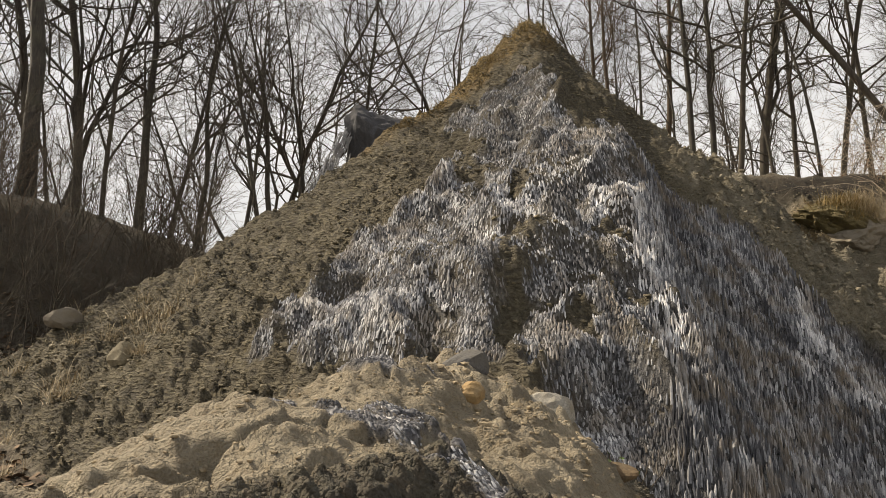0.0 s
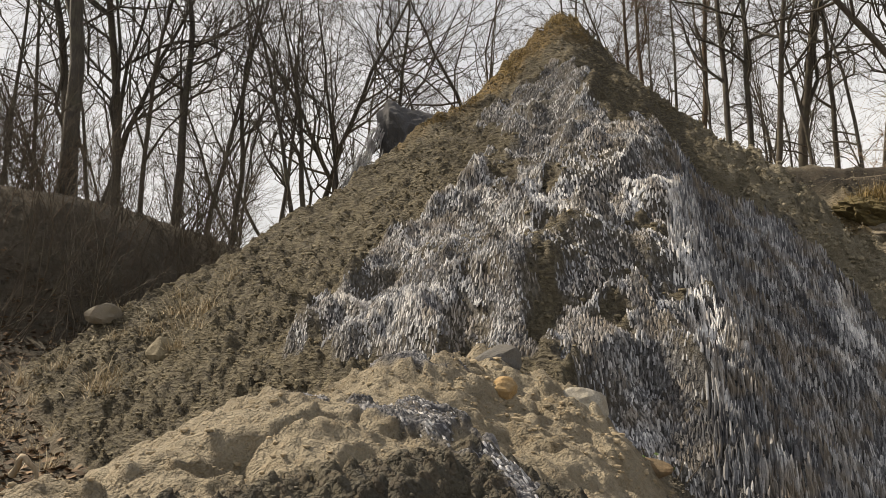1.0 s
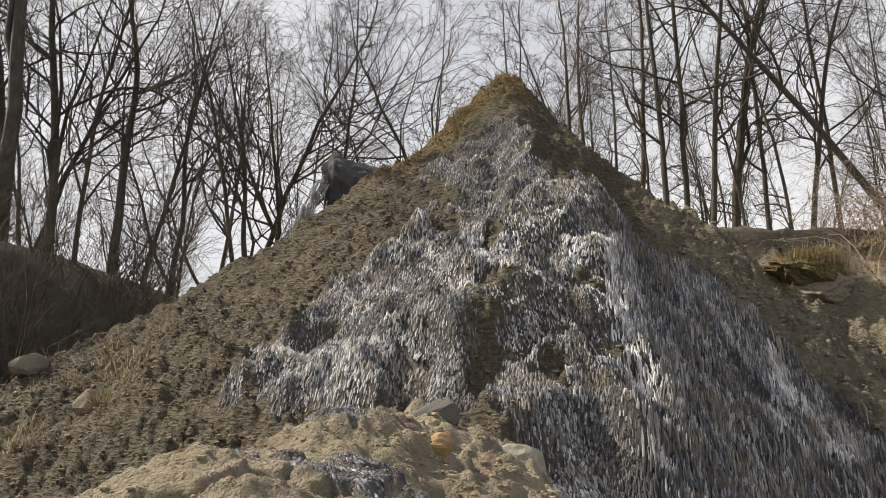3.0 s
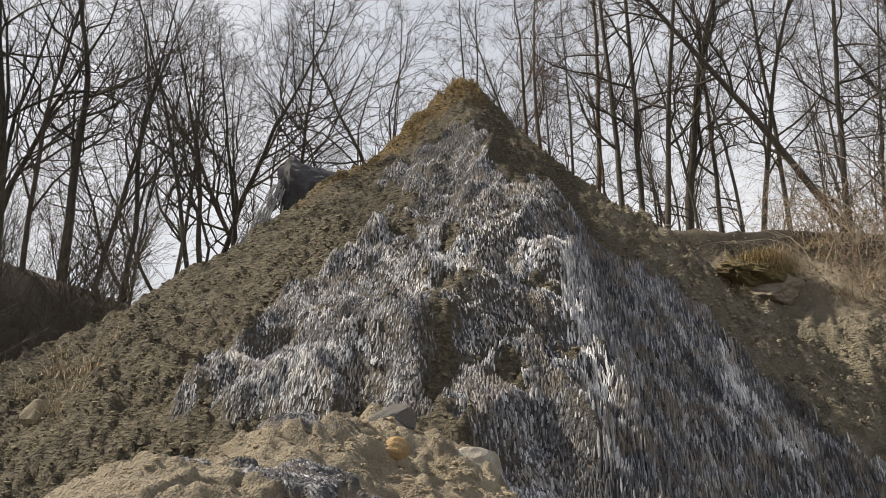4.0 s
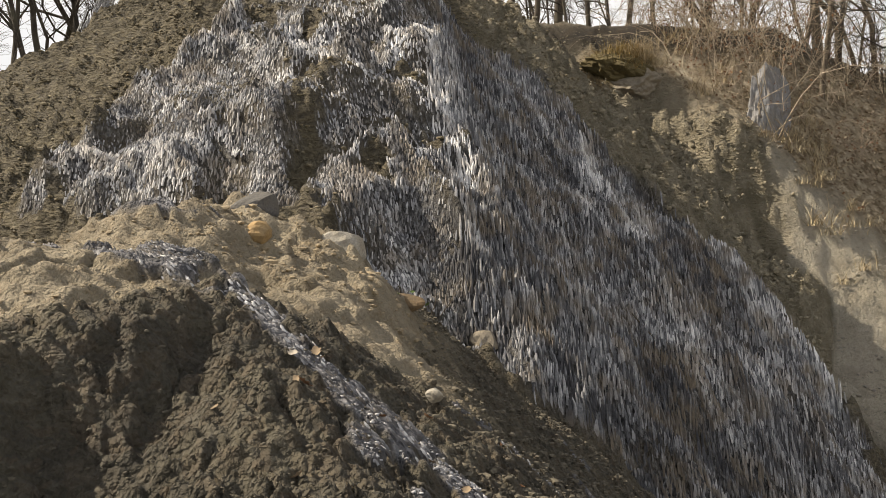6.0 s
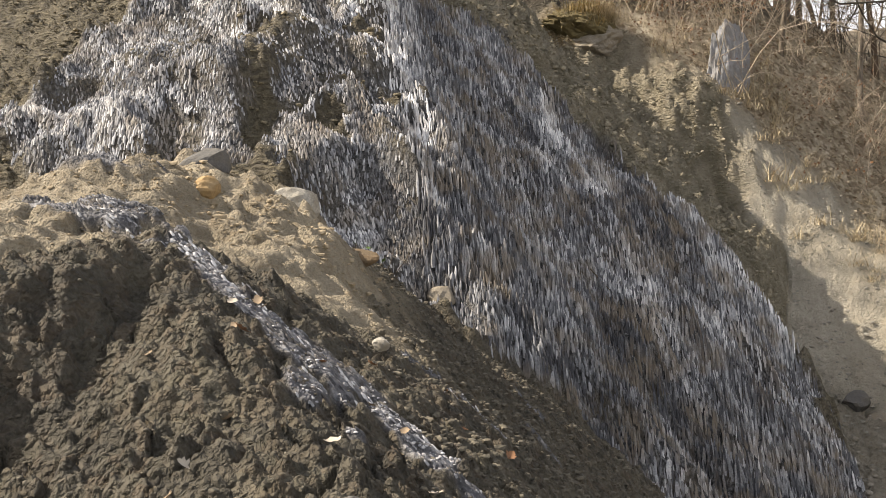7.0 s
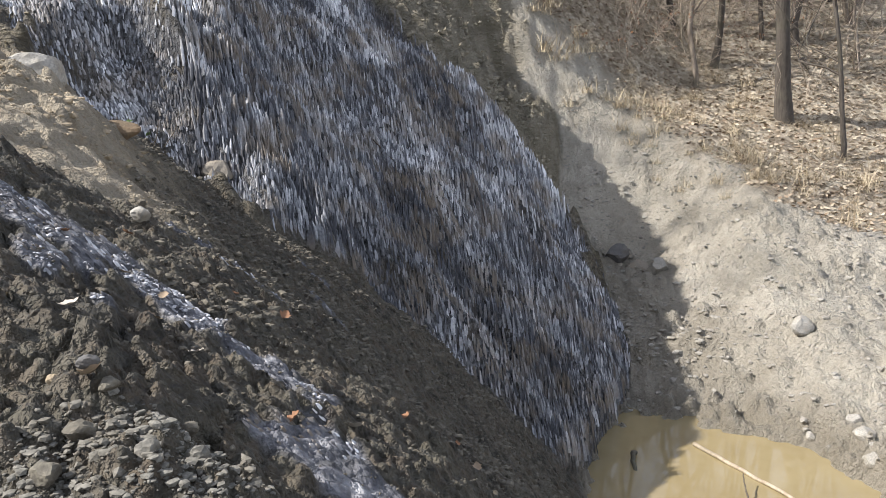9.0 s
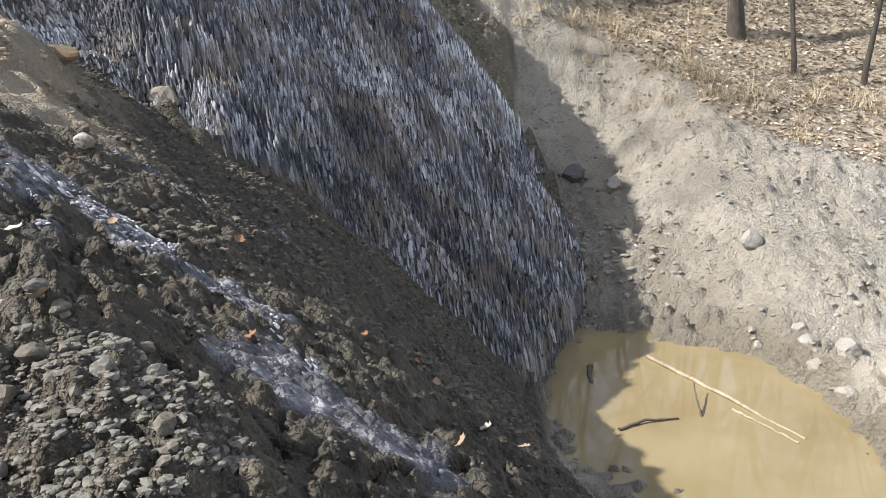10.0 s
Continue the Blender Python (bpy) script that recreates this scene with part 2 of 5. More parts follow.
ORANGE_CLAY = stone_material("rusty_clay", (0.085, 0.06, 0.034), (0.16, 0.118, 0.068), (0.15, 0.09, 0.04))
DRIFTWOOD = bark_material("weathered_wood", (0.22, 0.17, 0.11), (0.48, 0.40, 0.29))
DARK_WOOD = bark_material("dark_wood", (0.035, 0.028, 0.02), (0.10, 0.08, 0.055))
GREEN = plain_material("green_leaf", (0.05, 0.09, 0.02), (0.1, 0.16, 0.04))
WATER_M = water_material()


# ---- noise, on arrays ----
def hash2(ix, iy, seed):
    h = (ix.astype(np.int64) * 374761393 + iy.astype(np.int64) * 668265263 + seed * 1442695041) & 0xFFFFFFFF
    h = ((h ^ (h >> 13)) * 1274126177) & 0xFFFFFFFF
    h = ((h ^ (h >> 16)) * 2246822519) & 0xFFFFFFFF
    return ((h ^ (h >> 15)) & 0xFFFFFF) / float(0xFFFFFF)


def vnoise(x, y, seed=0):
    """Smooth noise, -1 to 1, one cell a unit."""
    ix, iy = np.floor(x), np.floor(y)
    fx, fy = x - ix, y - iy
    u, v = fx * fx * fx * (fx * (fx * 6 - 15) + 10), fy * fy * fy * (fy * (fy * 6 - 15) + 10)
    a, b = hash2(ix, iy, seed), hash2(ix + 1, iy, seed)
    c, d = hash2(ix, iy + 1, seed), hash2(ix + 1, iy + 1, seed)
    return 2 * (a + (b - a) * u + (c - a) * v + (a - b - c + d) * u * v) - 1


def fbm(x, y, size, octaves=4, seed=0, gain=0.5):
    total, amp = 0.0, 1.0
    for i in range(octaves):
        k = 2.03 ** i / size
        total = total + amp * vnoise(x * k + 17.3 * i, y * k - 9.1 * i, seed + i)
        amp *= gain
    return total


def cells(x, y, size, seed=0):
    """Distance to the nearest of scattered points, in cells, and that point's own random number."""
    x, y = x / size, y / size
    ix, iy = np.floor(x), np.floor(y)
    best, who = np.full(x.shape, 9.0), np.zeros(x.shape)
    for dx in (-1, 0, 1):
        for dy in (-1, 0, 1):
            jx, jy = ix + dx, iy + dy
            px, py = jx + hash2(jx, jy, seed), jy + hash2(jx, jy, seed + 7)
            d = (x - px) ** 2 + (y - py) ** 2
            near = d < best
            best = np.where(near, d, best)
            who = np.where(near, hash2(jx, jy, seed + 13), who)
    return np.sqrt(best), who


def smin(a, b, k):
    h = np.clip(0.5 + 0.5 * (b - a) / k, 0, 1)
    return b + (a - b) * h - k * h * (1 - h)


def smax(a, b, k):
    return -smin(-a, -b, k)


def step(a, b, v):
    t = np.clip((v - a) / (b - a), 0, 1)
    return t * t * (3 - 2 * t)


def along(x, y, line):
    """Distance from a polyline in plan, and the share of the way along it (0 to 1)."""
    best, share = np.full(np.shape(x), 1e9), np.zeros(np.shape(x))
    n = len(line) - 1
    for i in range(n):
        (ax, ay), (bx, by) = line[i][:2], line[i + 1][:2]
        dx, dy = bx - ax, by - ay
        t = np.clip(((x - ax) * dx + (y - ay) * dy) / (dx * dx + dy * dy), 0, 1)
        d = np.hypot(x - ax - t * dx, y - ay - t * dy)
        near = d < best
        best, share = np.where(near, d, best), np.where(near, (i + t) / n, share)
    return best, share


def close_to(x, y, points, margin):
    """Which places lie within the box round some points, widened by a margin."""
    px, py = [p[0] for p in points], [p[1] for p in points]
    return (x > min(px) - margin) & (x < max(px) + margin) & (y > min(py) - margin) & (y < max(py) + margin)


def rib(x, y, line, width, height):
    """A rounded rib (or, with a negative height, a groove) along a line in plan, fading at its ends."""
    x, y = np.asarray(x, float), np.asarray(y, float)
    out, near = np.zeros(x.shape), close_to(x, y, line, 3 * width)
    d, s = along(x[near], y[near], line)
    out[near] = height * np.exp(-(d / width) ** 2)
    return out


def blob(x, y, cx, cy, rx, ry, turn=0.0):
    """1 in the middle of an ellipse in plan, 0 outside it."""
    c, s = math.cos(radians(turn)), math.sin(radians(turn))
    u, v = ((x - cx) * c + (y - cy) * s) / rx, (-(x - cx) * s + (y - cy) * c) / ry
    return 1 - step(0.55, 1.0, np.sqrt(u * u + v * v))


def inside(x, y, corners):
    """Signed distance to the outline of a region in plan, positive inside; 1.5 m outside it at most."""
    x, y = np.asarray(x, float), np.asarray(y, float)
    out, near = np.full(x.shape, -1.5), close_to(x, y, corners, 1.5)
    x, y = x[near], y[near]
    d, s = along(x, y, corners + corners[:1])
    odd = np.zeros(np.shape(x), bool)
    for (ax, ay), (bx, by) in zip(corners, corners[1:] + corners[:1]):
        cross = (ay > y) != (by > y)
        odd ^= cross & (x < ax + (y - ay) * (bx - ax) / (by - ay + 1e-12))
    out[near] = np.where(odd, d, -np.minimum(d, 1.5))
    return out


def strips(x, y, rows):
    """1 on strips round lines in plan, 0 off them."""
    x, y = np.asarray(x, float), np.asarray(y, float)
    m = np.zeros(x.shape)
    for width, line in rows:
        near = close_to(x, y, line, 1.3 * width)
        d, s = along(x[near], y[near], line)
        m[near] = np.maximum(m[near], step(1.15, 0.7, d / width))
    return m


# stretches of the hill in plan: the shaded wall, the fan under the top, the stepped middle, the left curtains
WALL = [(2.95, 12.6), (3.9, 12.7), (4.65, 12.9), (5.3, 12.4), (5.6, 11.7), (6.05, 11.5), (6.6, 11.0), (7.4, 10.4), (8.1, 8.2), (7.3, 6.1),
        (4.5, 4.7), (3.1, 5.5), (1.9, 6.0), (2.0, 7.4), (2.05, 8.5), (2.15, 9.2), (2.65, 10.4)]
FAN = [(1.58, 15.3), (0.75, 14.8), (0.1, 14.7), (0.6, 12.8), (0.2, 12.3), (0.66, 11.6), (0.97, 10.7), (1.25, 10.9), (1.9, 11.5), (1.95, 12.4), (1.75, 14.0)]
CENTRE = [(1.1, 10.9), (1.44, 11.1), (2.9, 12.9), (2.75, 10.3), (2.3, 8.7), (2.4, 8.2), (2.2, 6.0), (0.9, 6.2), (0.8, 7.0), (0.76, 7.55),
          (1.2, 8.0), (0.7, 8.2), (0.8, 8.9), (0.6, 9.3), (0.65, 10.5)]
LEFT = [(-0.16, 11.6), (-0.86, 10.8), (-1.45, 10.05), (-1.95, 9.0), (-1.2, 7.8), (-0.45, 7.6), (0.6, 7.3), (0.62, 8.4), (0.64, 9.6), (0.7, 10.8), (0.1, 12.0)]
FRONTS = (FAN, CENTRE, LEFT)
SCARP = [(4.2, 13.6), (5.0, 16.5), (8.0, 16.6), (9.1, 14.4), (9.5, 13.0), (9.3, 12.0), (8.4, 10.9), (7.2, 10.8), (6.2, 11.5), (5.2, 12.6)]
NEAR_SALT = [(0.14, [(0.16, 3.3), (0.42, 2.75), (0.7, 2.45), (0.96, 2.15)]), (0.09, [(0.86, 2.3), (0.95, 2.0), (1.0, 1.82)]),
             (0.26, [(-0.75, 3.8), (-0.3, 3.75), (-0.05, 3.5)]), (0.2, [(-0.45, 4.9), (-0.2, 4.9)]),
             (0.12, [(1.1, 3.5), (1.35, 3.3)]), (0.1, [(0.88, 1.6), (0.92, 1.4), (1.05, 1.2)]), (0.05, [(1.07, 3.2), (1.1, 3.1)]),
             (0.06, [(2.08, 4.6), (2.1, 4.36)]), (0.07, [(2.26, 5.2), (2.32, 5.1)]), (0.1, [(0.5, 2.3), (0.62, 2.15)]), (0.08, [(3.1, 4.9), (3.15, 4.75)])]
ISLES = [(1.25, 7.7, 0.3, 0.16, 20), (1.95, 9.3, 0.17, 0.25, 0), (0.95, 10.1, 0.2, 0.35, 0), (1.75, 8.5, 0.25, 0.16, 0), (0.5, 12.2, 0.2, 0.3, 0), (2.1, 11.7, 0.25, 0.3, 0)]
CRESTS = [(0.26, 0.24, [(-0.1, 11.4), (-0.87, 10.8), (-1.38, 10.06), (-1.8, 9.2)]), (0.36, 0.2, [(1.08, 10.67), (0.52, 9.8), (-0.35, 9.5), (-0.79, 9.0), (-1.13, 8.7)]),
          (0.34, -0.12, [(0.04, 10.1), (-0.59, 9.5), (-1.23, 8.95)]), (0.25, 0.06, [(0.4, 9.0), (-0.1, 8.5), (-0.5, 8.1)]), (0.25, 0.18, [(1.7, 14.2), (1.75, 12.6), (1.3, 11.4)]),
          (0.3, -0.16, [(1.3, 13.2), (1.0, 11.9), (0.95, 11.0)]), (0.16, 0.2, [(1.6, 8.0), (1.95, 7.5), (2.1, 6.9)]), (0.18, -0.16, [(1.45, 7.6), (1.6, 7.2), (1.7, 6.8)])]


# ---- the lie of the land ----
APEX = (1.78, 17.5, 8.25)
WATER = -4.05


def faces(x, y):
    """The flanks of the hill: left front, right front (the salt wall), the rest."""
    dx, dy = x - APEX[0], y - APEX[1]
    left = APEX[2] + 0.508 * dx + 0.715 * dy
    right = 1.8 - 0.573 * (x - 5.1) + 0.859 * (y - 12.1)
    return dx, dy, left, right


SHOULDER_Y = [6.6, 7.4, 8.0, 8.9, 9.6, 10.6, 12.0, 12.9, 14.0, 16.0]
SHOULDER_X = [2.75, 2.55, 2.45, 2.38, 2.35, 2.72, 2.75, 1.95, 1.8, 1.75]
HUMPS = [(0.65, 8.4, 0.38, 0.16), (1.47, 9.6, 0.27, -0.38), (0.84, 9.15, 0.2, -0.25), (1.55, 10.6, 0.42, 0.3), (1.2, 8.95, 0.26, 0.38), (1.66, 8.05, 0.18, 0.22), (1.25, 7.7, 0.3, 0.15),
         (2.1, 10.9, 0.4, 0.2), (1.85, 9.8, 0.22, -0.25), (1.0, 13.4, 0.6, 0.15), (-0.5, 8.3, 0.3, 0.15), (3.4, 11.3, 0.5, -0.3), (5.2, 11.7, 0.5, 0.25), (3.5, 8.4, 0.6, -0.25), (4.2, 9.4, 0.35, 0.2), (5.6, 9.4, 0.6, -0.2)]


def front(x, y, over=0.0):
    """1 on the salt of the hill's lit front, 0 off it; over: how far it spreads past its outline."""
    return step(-0.08, 0.12, np.maximum.reduce([inside(x, y, p) for p in FRONTS]) + over)


def ledges(x, y, h):
    """How far the salt steps up or down from an even slope, and where its risers are."""
    q = h / 0.8 + 0.75 * fbm(x, y, 1.2, 3, 110)
    part_of = q - np.floor(q)
    riser = step(0.0, 0.4, part_of)
    where = front(x, y, 0.2) + 0.45 * step(0.0, 0.6, inside(x, y, WALL)) * step(-2.6, -1.4, h)
    where = np.clip(where, 0, 1)
    return 0.36 * (riser - part_of) * where, np.where(part_of < 0.45, 1.0, 0.0) * np.clip(2 * where, 0, 1)


def hill(x, y):
    dx, dy, left, right = faces(x, y)
    behind = -0.553 * dx + 0.833 * dy
    sag = np.clip(np.hypot(dx, dy) / 9.16, 0, 1)
    left = left - 0.45 * np.sin(math.pi * sag) - 1.5 * np.maximum(behind, 0)
    side = APEX[2] - 1.05 * dx + 0.2 * dy
    back = APEX[2] + 0.1 * dx - 1.0 * dy
    tail = np.interp(y, [5.9, 6.66, 7.64, 8.75, 9.5, 10.6], [5.5, 6.8, 7.2, 7.65, 7.6, 7.9])
    end = 1.8 - 0.573 * (tail - 5.1) + 0.859 * (y - 12.1) + 0.15 - 2.2 * (x - tail)
    end = np.where(y > 10.5, end + 2.5 * (y - 10.5), end)
    h = smin(left, right, 0.4)
    h = smin(h, side, 0.4)
    h = smin(h, back, 0.4)
    h = h + 0.3 * np.exp(-(dx * dx + dy * dy) / 1.2)
    # the shoulder between the lit front and the shaded wall: gentle on the front, steep on the wall
    q = x - np.interp(y, SHOULDER_Y, SHOULDER_X)
    h = h + np.interp(y, [6.0, 7.4, 11.5, 12.6, 14.5, 16.5], [0.3, 0.75, 0.8, 0.45, 0.25, 0.0]) * np.exp(-(q / np.where(q < 0, 1.25, 0.5)) ** 2)
    h = smin(h, end, 0.5)
    # swellings and hollows of the salt
    for cx, cy, r, up in HUMPS:
        h = h + up * np.exp(-((x - cx) ** 2 + (y - cy) ** 2) / (r * r))
    for width, up, line in CRESTS:
        h = h + rib(x, y, line, width, up)
    # ledges: fluted risers with clay-covered treads
    w, rise = ledges(x, y, h)
    h = h + w
    # the foot of the salt is washed out over the pond
    return h - 1.1 * step(-3.74, -3.86, h) * step(3.6, 4.3, x)


def brow(x, y):
    """How far a place lies behind the brow over the broken front of the spur."""
    return y - np.interp(x, [-1.4, -0.75, -0.5, -0.2, 0.0], [1.6, 2.4, 2.7, 3.0, 3.42])


def spur(x, y):
    """The near spur: its slope down to the pond, its crest and its left side."""
    low = np.maximum(x - 2.0, 0)
    slope = -0.43 - 0.65 * (x - 0.25) + 0.14 * (y - 3.13) - 0.12 * low ** 1.6
    slope = slope - 0.35 * np.maximum(x - 1.2, 0) * step(6.5, 3.0, y)
    crest = -0.08 + 0.17 * (y - 4)
    left = -0.12 + 0.8 * (x + 1.2 - 1.0 * step(4.1, 5.7, y))
    back = 0.25 - 1.1 * (y - 6.35) - 0.1 * x
    v = brow(x, y)
    front = smax(-0.16 + 1.25 * v - 0.4 * np.maximum(x, -0.2), -0.85 + 0.35 * (y - 2.6) - 0.3 * x, 0.25) + 0.62 * np.maximum(x + 0.5, 0)
    h = smin(smin(slope, crest, 0.25), front, 0.12)
    h = smin(h, left, 0.25)
    h = h + rib(x, y, [(-0.4, 5.0), (0.2, 6.0), (0.9, 5.8), (1.6, 6.3)], 0.5, 0.1) + 0.13 * np.exp(-((x - 0.2) ** 2 + (y - 6.1) ** 2) / 0.22)
    h = h + 0.2 * np.exp(-((x - 0.78) / 0.42) ** 2 - ((y - 5.2) / 0.95) ** 2)
    return smin(h, back, 0.3)


def land(x, y):
    """The ground round the hill: bank and forest floor, rim, hollow, pond bed."""
    bank = -2.7 + 0.37 * (y - 6.9) - 0.03 * (x - 11)
    bank = smin(bank, 3.0 + 0.08 * y + 0 * x, 1.0)
    scarp = -2.05 + 0.95 * (y - 9.5) + 0.06 * (x - 8.5)
    scarp = smin(scarp, 5.0 - 0.25 * np.exp(-((x - 9.2) / 1.6) ** 2) + 0.03 * np.maximum(x - 11, 0) + 0 * y, 0.4)
    scarp = scarp - 0.4 * np.maximum(x - 0.75 * y + 0.3, 0)
    woods = -1.75 + 0.2 * (x - 11) + 0.5 * (y - 11)
    woods = smin(woods, 5.4 + 0 * x, 0.8)
    right = smax(smax(bank, woods, 0.5), scarp, 0.5) + 0.4 * np.exp(-((x - 7.7) ** 2 + (y - 15.6) ** 2) / 0.5)
    lefty = -1.4 + 0.16 * (y - 7) - 0.13 * (x + 3.5) + 0.10 * np.maximum(-6 - x, 0)
    lefty = lefty + 2.6 * step(13.5, 17, y - 0.35 * (x + 8)) * step(-4, -9, x)
    lefty = smin(lefty, 4.5 + 0 * x, 1.0)
    w = step(-1.0, 3.5, x)
    base = lefty * (1 - w) + right * w
    # the hollow that holds the pond
    u, v = (x - 5.9) / 1.3, (y - 4.1) / 2.05
    edge = (np.hypot(u, v) - 1) * 1.5
    out = np.maximum(edge, 0)
    bowl = WATER + np.where(edge > 0, 0.34 * out + 0.1 * out * out, 0.7 * edge)
    d, s = along(x, y, [(6.2, 5.0), (8.5, 8.9)])
    out = np.maximum(d - 0.6, 0)
    gully = -4.1 + 0.85 * s + 0.35 * out + 0.25 * out * out
    base = smin(base, smin(bowl, gully, 0.3), 0.5)
    return base + 0.5 * np.exp(-((x - 7.1) ** 2 + (y - 2.9) ** 2) / 0.9)


def forms(x, y):
    """Heights of hill, land and spur, and of all together."""
    a, b, c = hill(x, y), land(x, y), spur(x, y)
    return a, b, c, smax(smax(a, b, 0.35), c, 0.12)


def broad(x, y):
    return forms(x, y)[3]


def masks(x, y, heights=None):
    """What covers the ground where: salt, near salt, sand, pale bank, leaf litter, moss, rubble, wet shore with painted
    gully shade.
    """
    h_hill, h_land, h_spur, h_all = heights or forms(x, y)
    rough = 0.22 * fbm(x, y, 0.55, 3, 40) + 0.1 * fbm(x, y, 0.16, 2, 44)
    wx, wy = x + rough, y + 0.22 * fbm(x, y, 0.5, 3, 47)
    wall = step(-0.1, 0.25, inside(wx, wy, WALL))
    patchy = step(-0.45, -0.05, fbm(x, y, 0.7, 3, 50) + 0.5)
    salt = np.maximum(wall * np.clip(patchy + step(0.3, 1.2, inside(x, y, WALL)), 0, 1), front(wx, wy) * np.clip(patchy + 0.65, 0, 1))
    for e in ISLES:
        salt = salt * (1 - blob(wx, wy, *e))
    near = strips(x + 0.3 * rough, y + 0.3 * rough, NEAR_SALT) * step(-0.3, 0.15, fbm(x, y, 0.2, 3, 109) + 0.12)
    on_spur = step(-0.05, 0.08, h_spur - np.maximum(h_hill, h_land))
    salt = salt * (1 - on_spur)
    w, riser = ledges(x, y, h_hill)
    tread = (1 - riser) * step(0.1, 0.4, np.abs(w) + front(x, y)) * (1 - step(-0.2, 0.3, inside(x, y, WALL)))
    salt = salt * (1 - 0.5 * tread * step(-0.2, 0.3, fbm(x, y, 0.5, 2, 52)))
    crest = step(0.5, 0.1, x - 0.06 * (y - 3) ** 2 + 0.5 * rough) * step(-2.3, -1.4, x)
    mound = blob(wx, wy, 0.35, 5.2, 1.25, 2.1)
    sand = on_spur * np.maximum(crest * step(-0.05, 0.15, brow(x, y) + 0.3 * rough) * 0.9, mound * np.maximum(step(4.0, 4.6, y), step(3.3, 3.8, y) * step(0.0, 0.25, x - 0.3 * (3.8 - y)))) * (1 - near)
    on_land = step(-0.05, 0.15, h_land - h_hill) * (1 - on_spur)
    woods = np.maximum(step(-0.5, 0.5, inside(wx, wy, [(8.7, 14.6), (10.2, 13.2), (11.6, 12.2), (11.3, 11.0), (11.2, 9.2), (10.6, 7.6), (12.5, 5.5), (16, 0), (60, 0), (60, 60), (9, 60), (8.4, 16.5)])),
                       step(-1.5, -3.0, x + 0.25 * (y - 8)))
    far = step(16, 20, np.hypot(x, y))
    litter = on_land * np.clip(woods + far, 0, 1)
    scarp = on_land * step(12.0, 14.5, y - 0.35 * (x - 8) + 1.5 * rough) * step(2, 5, x) * (1 - litter)
    scarp = np.maximum(scarp, step(3.6, 4.6, x) * step(8.5, 9.5, y) * (1 - on_land) * (1 - salt))
    scarp = np.maximum(scarp, step(-0.25, 0.25, inside(wx, wy, SCARP)) * (1 - salt) * (1 - litter))
    salt = salt * (1 - on_land)
    bank = on_land * step(3.0, 4.5, x) * (1 - litter) * (1 - scarp)
    dx, dy = x - APEX[0], y - APEX[1]
    d, s = along(x, y, [(1.8, 17.2), (1.0, 16.8), (-0.6, 16.1), (-1.2, 15.8)])
    moss = step(0.9, 0.3, d + rough) * (1 - wall)
    moss = np.maximum(moss, blob(x, y, 7.6, 15.6, 1.1, 0.7))
    # left bank: painted shade of trees and brush; under the rim: bare brown earth
    soil_and_shade = on_land * np.maximum(0.85 * step(-1.5, -3.0, x + 0.25 * (y - 8)), step(3.6, 4.3, h_land) * step(17.6, 16.6, y) * step(5, 6, x))
    wet_and_shade = bank * step(WATER + 0.3, WATER + 0.05, h_land + 0.1 * rough)
    # the gully's shade, put into the ground colour along its line
    d, s = along(x, y, [(6.2, 5.0), (8.6, 9.2)])
    wet_and_shade = np.maximum(wet_and_shade, 0.8 * bank * step(1.3, 0.5, d + 1.2 * rough))
    rubble = on_spur * (1 - sand)
    return dict(salt=salt, near=near, sand=sand, bank=bank, litter=litter, moss=moss, rubble=rubble, wet_and_shade=wet_and_shade, scarp=scarp, soil_and_shade=soil_and_shade, low=step(-3.1, -3.6, h_land))


